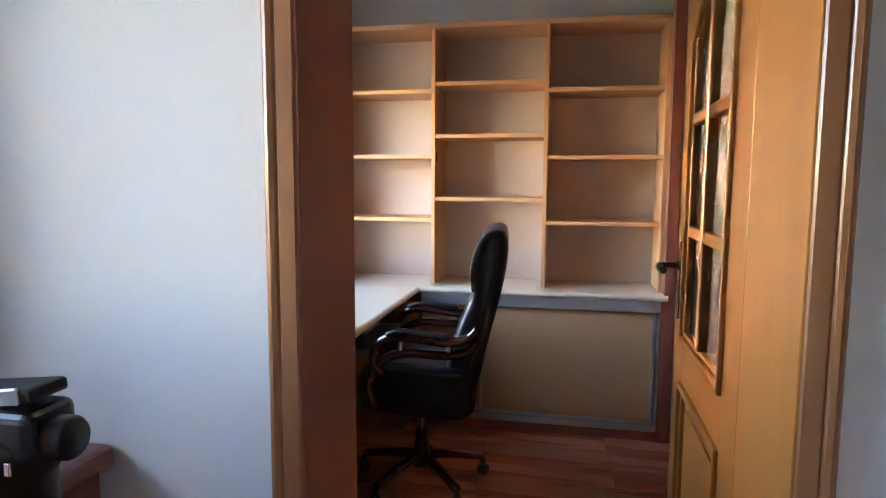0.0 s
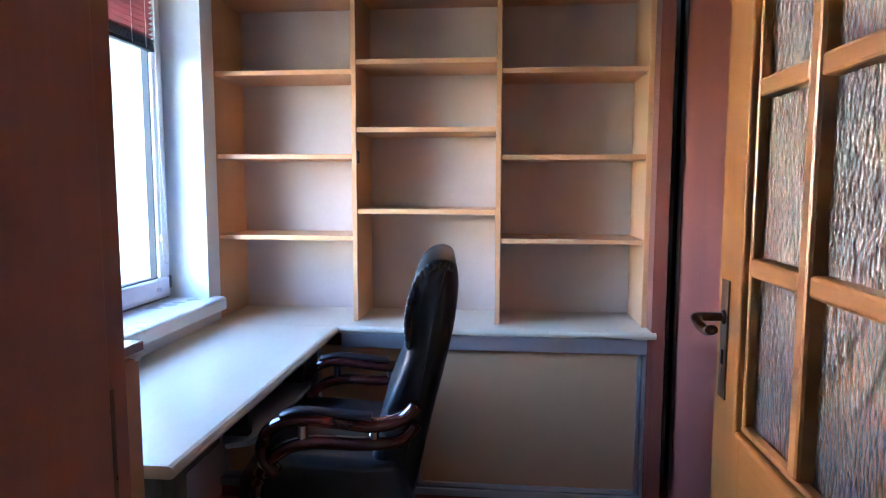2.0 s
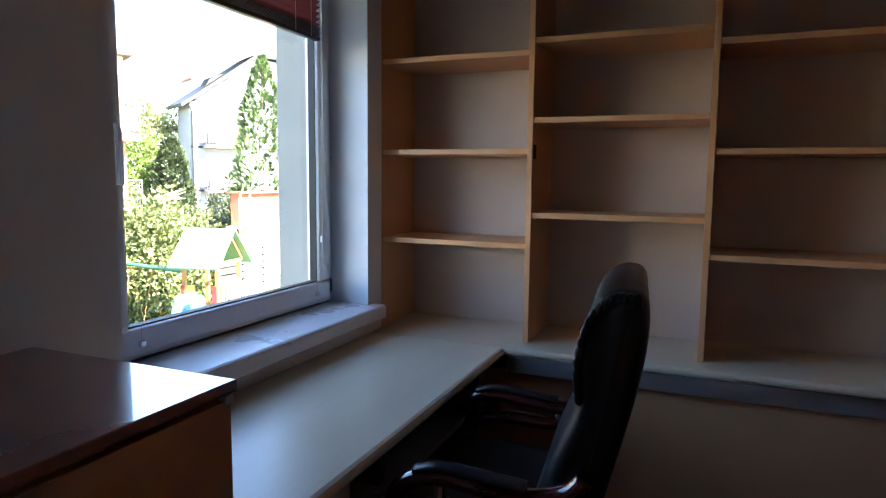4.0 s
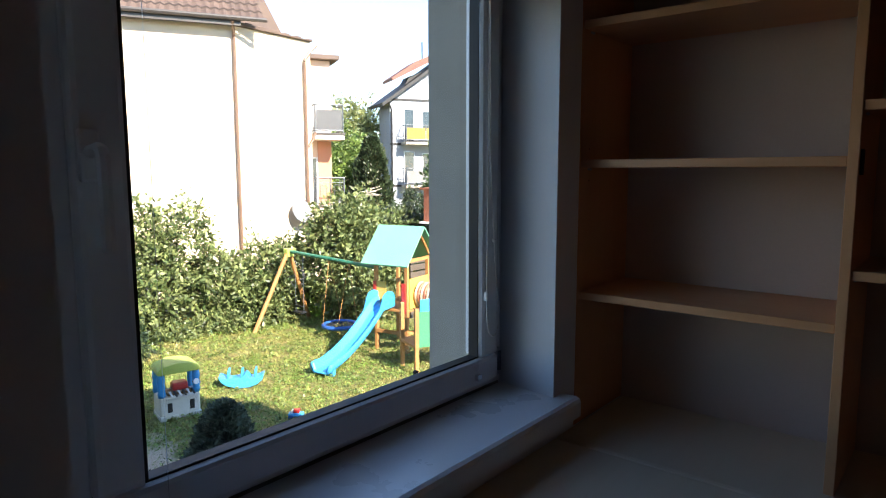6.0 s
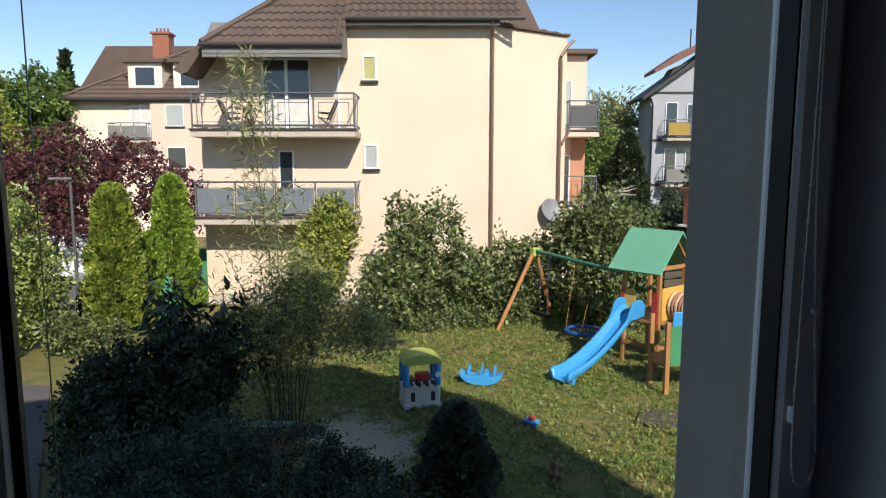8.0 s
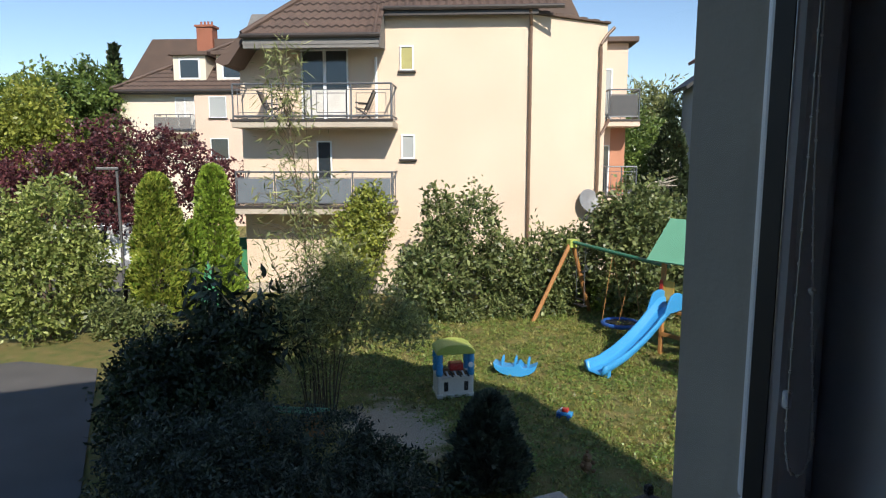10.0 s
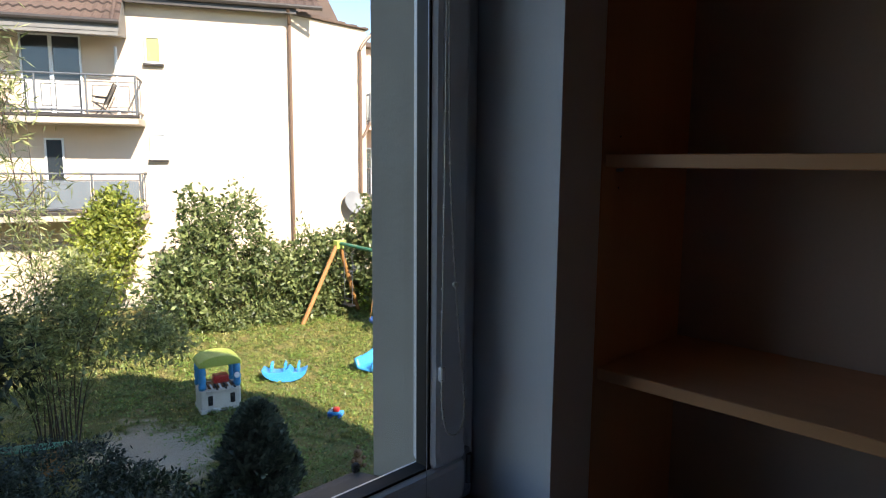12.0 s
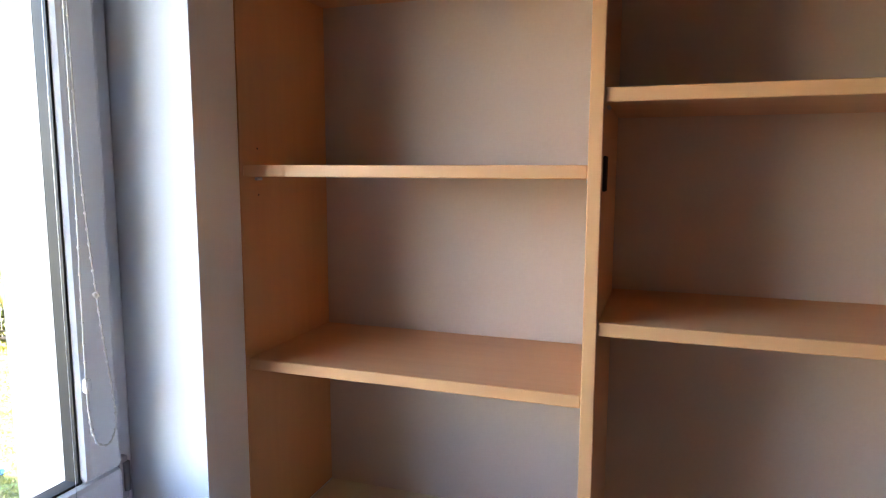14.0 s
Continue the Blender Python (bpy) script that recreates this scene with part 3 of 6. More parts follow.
for k, (x0, x1, y) in enumerate(((0.672, 1.55, 3.326), (-0.16, 0.705, 3.345))):
    d = part("sliding_door", bx(x0 + 0.015, x1 - 0.015, y, y + 0.008, 0.095, 0.66), M_PANEL, low, "plain beige-brown panel")
    part("door_stile", bx(x0, x0 + 0.016, y - 0.006, y + 0.012, 0.087, 0.66, 0.002), M_ALU, d)
    part("door_stile", bx(x1 - 0.016, x1, y - 0.006, y + 0.012, 0.087, 0.66, 0.002), M_ALU, d)
    part("door_rail", bx(x0 + 0.016, x1 - 0.016, y - 0.005, y + 0.011, 0.087, 0.106, 0.002), M_ALU, d)
part("edge_profile", bx(1.553, 1.567, 3.312, 3.34, 0.086, 0.66, 0.002), M_ALU, low)
single("filler_board", bx(1.586, 1.634, 3.312, 3.34, 0, 2.598, 0.002), M_REDTRIM, "reddish-brown upright filler board beside the bookcase", "trim", kind="structure")
single("filler_edge", bx(1.582, 1.586, 3.312, 3.40, 0.751, 2.598), M_REDTRIM, "thin reddish-brown edging board", "trim", kind="structure")

# ---- wardrobe with a sliding door along the east side ----
ward = thing("wardrobe", 1.75, 2.4, 0, label="reddish-brown built-in wardrobe with a sliding door in a silver profile", category="wardrobe")
# Carcass is coloured black to stand in for the shade inside.
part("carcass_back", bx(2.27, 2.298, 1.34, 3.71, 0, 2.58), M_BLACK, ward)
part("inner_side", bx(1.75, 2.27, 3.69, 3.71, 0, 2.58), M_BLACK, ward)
d = part("sliding_door", bx(1.688, 1.70, 2.2, 3.36, 0.03, 2.57), M_WARDROBE, ward, "reddish-brown door panel")
part("door_profile", bx(1.682, 1.706, 3.36, 3.385, 0.03, 2.57, 0.003), M_ALU, d, "silver edge profile")
d = part("sliding_door", bx(1.72, 1.732, 1.345, 2.24, 0.03, 2.57), M_WARDROBE, ward, "reddish-brown door panel")
part("door_profile", bx(1.714, 1.738, 2.24, 2.265, 0.03, 2.57, 0.003), M_ALU, d, "silver edge profile")
part("floor_track", bx(1.66, 1.75, 1.345, 3.34, 0.001, 0.012, 0.002), M_TRACK, ward, "pale floor track")
part("top_track", bx(1.66, 1.75, 1.345, 3.68, 2.575, 2.598), M_ALU, ward)

# ---- desk ----
desk = thing("desk", 0.1, 2.65, 0, label="pale laminate desk below the window with a keyboard tray", category="desk")
nose = [(-0.176, 0.722), (-0.176, 0.75), (0.340, 0.75), (0.349, 0.747), (0.355, 0.741), (0.357, 0.735), (0.355, 0.728), (0.346, 0.722)]
part("desktop", prism(nose, "y", 2.002, 3.296), M_DESK, desk)
part("end_panel", bx(-0.15, 0.30, 2.03, 2.05, 0, 0.722, 0.002), M_GREYPL, desk)
part("back_panel", bx(-0.165, -0.15, 2.05, 3.28, 0.25, 0.722), M_GREYPL, desk)
part("leg", bx(0.24, 0.29, 3.22, 3.27, 0, 0.722, 0.003), M_GREYPL, desk)
part("leg", bx(0.22, 0.27, 2.16, 2.21, 0, 0.722, 0.003), M_GREYPL, desk)
part("keyboard_tray", prism([(0.30, 2.35), (0.355, 2.38), (0.37, 2.44), (0.37, 2.86), (0.355, 2.92), (0.30, 2.95), (0.27, 2.9), (0.27, 2.4)], "z", 0.635, 0.65, 0.003), M_GREYPL, desk, "grey keyboard tray")
for y in (2.42, 2.88):
    part("tray_runner", bx(0.02, 0.34, y - 0.012, y + 0.012, 0.65, 0.722), M_DARKPL, desk, "black tray runner")

# ---- drawer cabinet beside the desk ----
chest = thing("drawer_cabinet", 0.06, 1.7, 0, label="tall drawer cabinet with peach fronts and a reddish-brown top", category="drawer cabinet")
part("body", bx(-0.175, 0.278, 1.405, 1.994, 0.0, 0.988, 0.002), M_CAB, chest)
part("top", bx(-0.178, 0.304, 1.395, 2.0, 0.99, 1.009, 0.003), M_CABTOP, chest, "glossy reddish-brown top")
for z0, z1 in ((0.62, 0.978), (0.31, 0.614), (0.04, 0.304)):
    d = part("drawer_front", bx(0.280, 0.298, 1.41, 1.99, z0, z1, 0.002), M_CAB, chest)
    zh = z1 - 0.103
    g = part("handle", tube([(0.325, 1.60, zh), (0.325, 1.815, zh)], 0.006, 8), M_ALU, d, "brushed bar handle")
    for y in (1.62, 1.795):
        rod_bm = rod((0.297, y, zh), (0.325, y, zh), 0.004, 8)
        part("handle_post", rod_bm, M_ALU, d)
part("bumper", bx(0.285, 0.302, 1.975, 1.994, 0.972, 0.987, 0.003), M_PVC, chest, "small white corner bumper")

# ---- door frame and door ----
fr = thing("door_frame", 1.07, 1.2, 0, label="honey-brown wooden door frame with rounded casings", category="door frame", kind="structure")
for s in (1, -1):
    x0, x1 = (DX0 - 0.0335, DX0) if s > 0 else (DX1, DX1 + 0.02)
    # Left lining coloured dark for its shaded face, right one bright for window light.
    wood_here = M_JAMB_SHADE if s > 0 else M_OAK
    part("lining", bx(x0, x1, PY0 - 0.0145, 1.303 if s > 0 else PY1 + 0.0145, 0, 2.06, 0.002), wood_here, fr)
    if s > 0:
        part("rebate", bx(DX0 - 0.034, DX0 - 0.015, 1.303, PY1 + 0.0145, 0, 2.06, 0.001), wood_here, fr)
    for ya, yb in ((PY0, PY0 - 0.018), (PY1, PY1 + 0.018)):
        o = 1 if yb > ya else -1
        back = 0.016 if s > 0 and o > 0 else 0.0
        xi, xo = (DX0 - 0.004 - back, DX0 - 0.062 - back) if s > 0 else (DX1 + 0.004, DX1 + 0.062)
        prof = [(xi, ya), (xi, yb - o * 0.004), (xi - s * 0.004, yb), (xi - s * 0.03, yb), (xi - s * 0.034, yb - o * 0.003), (xi - s * 0.038, yb + o * 0.001),
                (xi - s * 0.046, yb + o * 0.004), (xo + s * 0.006, yb + o * 0.002), (xo, yb - o * 0.006), (xo, ya)]
        part("casing", prism(prof, "z", 0, 2.118), M_CASING, fr)
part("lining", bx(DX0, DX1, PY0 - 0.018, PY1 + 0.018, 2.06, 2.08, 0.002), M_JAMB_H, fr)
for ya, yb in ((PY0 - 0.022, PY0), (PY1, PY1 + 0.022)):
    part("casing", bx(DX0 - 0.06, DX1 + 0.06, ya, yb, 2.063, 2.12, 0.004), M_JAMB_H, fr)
part("strike_plate", bx(DX0 - 0.016, DX0 - 0.0135, PY1 - 0.024, PY1 - 0.006, 1.03, 1.14, 0.0006, 1), M_BRASS, fr, "steel strike plate")

leaf = thing("door_1", 1.47, 1.4, 0, label="open honey-oak door with six patterned glass panes", category="door", kind="structure")
LX0, LX1, LY0, LY1 = 1.458, 1.498, 1.395, 2.185
part("stile", bx(LX0, LX1, LY0, 1.545, 0.01, 2.03, 0.002), M_OAK, leaf)
part("stile", bx(LX0, LX1, 2.035, LY1, 0.01, 2.03, 0.002), M_OAK, leaf)
part("rail", bx(LX0 + 0.0005, LX1, 1.545, 2.035, 0.01, 0.20), M_OAK_H, leaf)
part("rail", bx(LX0 + 0.0005, LX1, 1.545, 2.035, 0.70, 0.845), M_OAK_H, leaf)
arch = [(1.545, 2.03), (1.545, 1.70)] + [(1.545 + 0.49 * k / 16, 1.70 + 0.14 * math.sin(math.pi * k / 16) ** 0.8) for k in range(1, 16)] + [(2.035, 1.70), (2.035, 2.03)]
part("rail", prism(arch, "x", LX0 + 0.0005, LX1), M_OAK_H, leaf, "arched top rail")
part("lower_panel", bx(LX0 + 0.012, LX1 - 0.012, 1.545, 2.035, 0.20, 0.70), M_OAK, leaf)


def moulding(name, y0, y1, z0, z1, level):
    """A raised bead with a lower step on the side of the panel or pane."""
    wood_here = M_OAK_H if level else M_OAK
    part(name, bx(LX0 - 0.011, LX0 + 0.006, y0, y1, z0, z1, 0.005, 3), wood_here, leaf)


for a, b, c, d, e in ((1.545, 2.035, 0.186, 0.204, True), (1.545, 2.035, 0.694, 0.712, True), (1.532, 1.55, 0.186, 0.712, False), (2.03, 2.048, 0.186, 0.712, False)):
    moulding("panel_moulding", a, b, c, d, e)
for a, b, c, d in ((1.552, 2.028, 0.206, 0.224), (1.552, 2.028, 0.674, 0.692), (1.552, 1.57, 0.224, 0.674), (2.01, 2.028, 0.224, 0.674)):
    part("panel_step", bx(LX0 - 0.001, LX0 + 0.013, a, b, c, d, 0.004), M_OAK, leaf)
part("raised_field", bx(LX0 + 0.004, LX0 + 0.013, 1.60, 1.98, 0.255, 0.645, 0.006), M_OAK, leaf)
moulding("glazing_moulding", 1.545, 2.035, 0.838, 0.854, True)
moulding("glazing_moulding", 1.532, 1.548, 0.838, 1.71, False)
moulding("glazing_moulding", 2.032, 2.048, 0.838, 1.71, False)
arch_line = [(LX0 - 0.002, 1.54 + 0.5 * k / 16, 1.70 + 0.145 * math.sin(math.pi * k / 16) ** 0.8) for k in range(17)]
part("glazing_moulding", tube(arch_line, 0.009, 8), M_OAK_H, leaf, "arched glazing bead", True)
part("glazing_step", bx(LX0 - 0.001, LX0 + 0.018, 1.55, 2.03, 0.856, 0.868, 0.004), M_OAK_H, leaf)
for a, b in ((1.55, 1.564), (2.016, 2.03)):
    part("glazing_step", bx(LX0 - 0.001, LX0 + 0.018, a, b, 0.868, 1.71, 0.004), M_OAK, leaf)
part("mullion", bx(LX0 - 0.006, LX1, 1.792, 1.826, 0.866, 1.85, 0.007), M_OAK, leaf)
for z in (1.168, 1.486):
    for a, b in ((1.566, 1.792), (1.826, 2.014)):
        part("muntin", bx(LX0 - 0.004, LX1, a, b, z - 0.017, z + 0.017, 0.006), M_OAK_H, leaf)
for a, b in ((1.56, 1.80), (1.82, 2.02)):
    for c, d in ((0.86, 1.16), (1.176, 1.478), (1.494, 1.86)):
        p = part("pane", bx(LX0 + 0.019, LX0 + 0.024, a, b, c, d), M_PATTERN, leaf, "flecked patterned glass")
        p.visible_shadow = False
plate = part("lock_plate", bx(LX0 - 0.004, LX0, 2.118, 2.158, 0.885, 1.128, 0.0015), M_BRASS, leaf, "aged bronze lock plate")
part("lever", tube(smooth_line([(LX0 - 0.003, 2.138, 1.052), (LX0 - 0.042, 2.138, 1.052), (LX0 - 0.062, 2.125, 1.052), (LX0 - 0.066, 2.09, 1.046), (LX0 - 0.062, 2.05, 1.042), (LX0 - 0.066, 2.015, 1.052)], 6), 0.0115, 10, (1, 0.8)), M_BRASS, plate, "curved bronze lever", True)
part("rose", lathe([(0.016, 0), (0.014, 0.006), (0.008, 0.008)], sides=16), M_BRASS, plate).matrix_basis = pose(LX0 - 0.003, 2.138, 1.052, 0, -90, 0)
part("keyhole", bx(LX0 - 0.0055, LX0 - 0.004, 2.133, 2.143, 0.955, 0.985, 0.0005, 1), M_BLACK, plate)
for z in (0.25, 1.05, 1.8):
    part("hinge", rod((LX0 + 0.005, 1.388, z), (LX0 + 0.005, 1.388, z + 0.09), 0.007), M_BRASS, leaf, "bronze door hinge")

# ---- office chair, facing the desk ----
chair = thing("office_chair", 0.5, 2.66, 0, label="executive office chair of dark leather with mahogany arms and base", category="office chair")
CY = 2.66


def pad(profile, y0, y1, bulge=0.02):
    """A cushion: a side outline pushed sideways, with rounded edges."""
    bm = prism(profile, "y", y0, y1)
    bmesh.ops.recalc_face_normals(bm, faces=bm.faces)
    edges = [e for e in bm.edges if abs((e.verts[0].co - e.verts[1].co).y) < 1e-6 and len({round(v.co.y, 4) for v in e.verts}) == 1]
    bmesh.ops.bevel(bm, geom=edges, offset=bulge, segments=3, affect="EDGES", profile=0.5)
    return bm


seat_out = [(p.x, p.y) for p in smooth_line([(0.285, 0.48, 0), (0.30, 0.555, 0), (0.40, 0.60, 0), (0.62, 0.585, 0), (0.72, 0.58, 0), (0.755, 0.47, 0), (0.735, 0.395, 0), (0.64, 0.37, 0), (0.40, 0.395, 0), (0.31, 0.415, 0)], 4)]
part("seat", pad(seat_out, CY - 0.255, CY + 0.255, 0.03), M_LEATHER, chair, "padded dark leather seat", True)
back_out = [(p.x, p.y) for p in smooth_line([(0.635, 0.52, 0), (0.655, 0.66, 0), (0.70, 0.78, 0), (0.738, 0.88, 0), (0.735, 0.96, 0), (0.748, 1.035, 0), (0.775, 1.095, 0), (0.815, 1.122, 0), (0.858, 1.117, 0), (0.874, 1.08, 0), (0.87, 0.99, 0), (0.845, 0.86, 0), (0.80, 0.68, 0), (0.765, 0.52, 0), (0.73, 0.42, 0), (0.66, 0.42, 0)], 4)]
part("backrest", pad(back_out, CY - 0.24, CY + 0.24, 0.035), M_LEATHER, chair, "tall padded leather backrest", True)
for s in (-1, 1):
    edge = smooth_line([(0.745, CY + s * 0.23, 0.90), (0.742, CY + s * 0.232, 0.97), (0.762, CY + s * 0.232, 1.05), (0.80, CY + s * 0.23, 1.096), (0.85, CY + s * 0.23, 1.1)], 12)
    bm = bmesh.new()
    for k, p in enumerate(edge):
        if k % 3 == 0:
            ball(p, 0.014, 2, bm, (0.8, 0.5, 1.3))
    tagged(part("gathered_seam", bm, M_LEATHER, chair, "", True), kind="stuff")
    y = CY + s * 0.272
    arm = part("armrest", tube(smooth_line([(0.40, y, 0.565), (0.365, y, 0.61), (0.375, y, 0.67), (0.41, y, 0.70), (0.47, y, 0.715), (0.56, y, 0.705), (0.66, y, 0.695), (0.73, y, 0.715), (0.765, y, 0.75)], 6), 0.022, 10, (1.35, 0.85)), M_MAHOGANY, chair, "curved polished mahogany arm", True)
    part("arm_pad", tube(smooth_line([(0.415, y, 0.722), (0.47, y, 0.735), (0.56, y, 0.727), (0.65, y, 0.718)], 6), 0.015, 8, (1.6, 0.6)), M_LEATHER, arm, "leather arm pad", True)
    part("arm_support", tube(smooth_line([(0.765, y, 0.70), (0.72, y, 0.655), (0.62, y, 0.645), (0.50, y, 0.65), (0.42, y, 0.63), (0.36, y, 0.57), (0.345, y, 0.50), (0.37, y, 0.43)], 6), 0.02, 10, (1.2, 0.9)), M_MAHOGANY, chair, "mahogany lower arm", True)
    for x in (0.47, 0.655):
        part("arm_spacer", lathe([(0.010, 0), (0.013, 0.004), (0.013, 0.04), (0.010, 0.044)], (x, y, 0.655), 14), M_CHROME, chair, "chrome spacer")
    part("arm_bracket", bx(0.37, 0.72, *(sorted((y - s * 0.045, y - s * 0.02))), 0.405, 0.43, 0.004), M_DARKPL, chair)
part("mechanism", bx(0.40, 0.66, CY - 0.09, CY + 0.09, 0.335, 0.385, 0.012), M_DARKPL, chair)
part("gas_lift", rod((0.515, CY, 0.22), (0.515, CY, 0.345), 0.017, 14), M_CHROME, chair)
part("lift_sleeve", lathe([(0.045, 0.085), (0.043, 0.12), (0.028, 0.2), (0.026, 0.245)], (0.515, CY, 0), 18), M_DARKPL, chair, "", True)
part("lever", rod((0.50, CY - 0.08, 0.36), (0.48, CY - 0.22, 0.355), 0.006), M_DARKPL, chair)
for k in range(5):
    a = radians(20 + 72 * k)
    ex, ey = 0.515 + 0.28 * math.cos(a), CY + 0.28 * math.sin(a)
    leg = part("base_leg", tube(smooth_line([(0.515, CY, 0.125), (0.515 + 0.13 * math.cos(a), CY + 0.13 * math.sin(a), 0.115), (ex, ey, 0.085)], 4), 0.03, 10, (0.9, 0.7), taper=0.021), M_MAHOGANY, chair, "dark mahogany-capped base leg", True)
    c = part("castor", bx(ex - 0.012, ex + 0.012, ey - 0.012, ey + 0.012, 0.045, 0.08, 0.004), M_DARKPL, leg)
    for s in (-1, 1):
        w = part("castor_wheel", lathe([(0.018, 0), (0.025, 0.003), (0.025, 0.015), (0.018, 0.018)], sides=16), M_DARKPL, leg)
        w.matrix_basis = Matrix.Translation((ex, ey, 0.0255)) @ pose(0, 0, 0, 0, 0, math.degrees(a) + 40) @ pose(0, 0, 0, 90, 0, 0) @ Matrix.Translation((0, 0, 0.002 if s > 0 else -0.02))
chair.matrix_basis = pose(0.5, 2.66, 0, 0, 0, 5.5)

# ---- side table and machine in the room before the office ----
tb = thing("side_table", 0.0, 0.78, 0, label="reddish-brown wooden side table against the white wall", category="table")
part("tabletop", bx(-0.17, 0.318, 0.62, 1.05, 0.79, 0.832, 0.012, 3), M_TABLE, tb)
part("apron", bx(-0.16, 0.29, 0.64, 1.04, 0.70, 0.789, 0.003), M_TABLE, tb)
for x in (-0.14, 0.265):
    for y in (0.66, 1.02):
        part("leg", bx(x - 0.02, x + 0.02, y - 0.02, y + 0.02, 0, 0.70, 0.004), M_TABLE, tb)
tp = thing("tripod", 0.37, 0.8, 0, label="black camera tripod with a fluid head standing beside the table", category="tripod")
part("head", lathe([(0.03, 0.80), (0.045, 0.82), (0.045, 0.90), (0.055, 0.915), (0.055, 0.95), (0.04, 0.97)], (0.37, 0.80, 0), 20), M_DARKPL, tp, "dark fluid head", True)
part("tilt_block", bx(0.325, 0.428, 0.755, 0.845, 0.93, 1.0, 0.014, 3), M_DARKPL, tp)
pl = part("camera_plate", moved(bx(-0.075, 0.06, -0.035, 0.035, 0, 0.02, 0.006), pose(0.365, 0.80, 1.006, 0, -6, 0)), M_DARKPL, tp)
part("plate_clamp", moved(bx(0.01, 0.045, -0.04, -0.034, 0.0, 0.024, 0.003), pose(0.365, 0.80, 1.006, 0, -6, 0)), M_ALU, pl, "silver plate clamp")
kn = part("knob", moved(lathe([(0.012, -0.01), (0.027, 0.0), (0.031, 0.006), (0.031, 0.036), (0.026, 0.044)], sides=20), pose(0.418, 0.80, 0.955, 0, 90, 0)), M_DARKPL, tp, "large round locking knob", True)
part("metal_band", bx(0.36, 0.40, 0.750, 0.756, 0.915, 0.935, 0.002), M_CHROME, tp, "bright metal catch")
part("pan_handle", tube([(0.35, 0.79, 0.96), (0.12, 0.70, 0.90)], 0.012, 8), M_DARKPL, tp)
for a in (100, 220, 340):
    ca, sa = math.cos(radians(a)), math.sin(radians(a))
    leg = part("leg", tube([(0.37 + 0.04 * ca, 0.80 + 0.04 * sa, 0.81), (0.37 + 0.2 * ca, 0.80 + 0.2 * sa, 0.33)], 0.017, 10), M_DARKPL, tp)
    part("lower_leg", tube([(0.37 + 0.2 * ca, 0.80 + 0.2 * sa, 0.34), (0.37 + 0.3 * ca, 0.80 + 0.3 * sa, 0.02)], 0.012, 10), M_GREYPL, leg)
    part("rubber_foot", ball((0.37 + 0.3 * ca, 0.80 + 0.3 * sa, 0.017), 0.017, 2), M_DARKPL, leg)
win2 = thing("window_2", -0.36, 0.32, 1.06, label="white window of the room before the office", category="window", kind="structure")
frame_bars("window_frame", -0.42, -0.362, 0.12, 0.66, 1.06, 2.13, 0.05, M_PVC, win2)
p = part("pane", bx(-0.393, -0.388, 0.17, 0.61, 1.11, 2.08), M_GLASS, win2)
p.visible_shadow = False


# ---- garden: foliage tools ----
RNG = np.random.default_rng(7)


def leaves(centres, n, size, slim=0.5, shell=0.55, droop=0.0, up=0.0, noise_amp=0.25, tuft=14):
    """Many small leaves in tufts in and on a set of ellipsoids (x, y, z, rx, ry, rz); thicker towards the outside, with an uneven outline."""
    c = np.array(centres, float)
    vol = (c[:, 3] * c[:, 4] * c[:, 5]) ** 0.67
    m = max(len(c), n // tuft)
    pick = RNG.choice(len(c), m, p=vol / vol.sum())
    d = RNG.normal(size=(m, 3))
    d /= np.linalg.norm(d, axis=1)[:, None]
    lump = 1 + noise_amp * np.sin(d[:, 0] * 7 + pick) * np.sin(d[:, 1] * 8 + 2 * pick) * np.sin(d[:, 2] * 6 + 1) + RNG.normal(0, 0.07, m)
    r = (shell + (1 - shell) * RNG.random(m) ** 0.6) * lump
    hub = c[pick, :3] + d * c[pick, 3:6] * r[:, None]
    at = RNG.integers(0, m, n)
    d = d[at]
    p = hub[at] + RNG.normal(0, 0.75 * size, (n, 3)) * (1, 1, 0.8)
    a = RNG.normal(size=(n, 3)) + d * 0.7 + np.array((0, 0, up - droop))
    a /= np.linalg.norm(a, axis=1)[:, None]
    b = np.cross(a, RNG.normal(size=(n, 3)))
    b /= np.linalg.norm(b, axis=1)[:, None] + 1e-9
    s = size * (0.6 + 0.8 * RNG.random(n))[:, None]
    quad = np.stack((p, p + a * s * 0.5 + b * s * slim * 0.5, p + a * s, p + a * s * 0.5 - b * s * slim * 0.5), 1)
    return quad.reshape(-1, 3).tolist(), [], np.arange(4 * n).reshape(-1, 4).tolist()


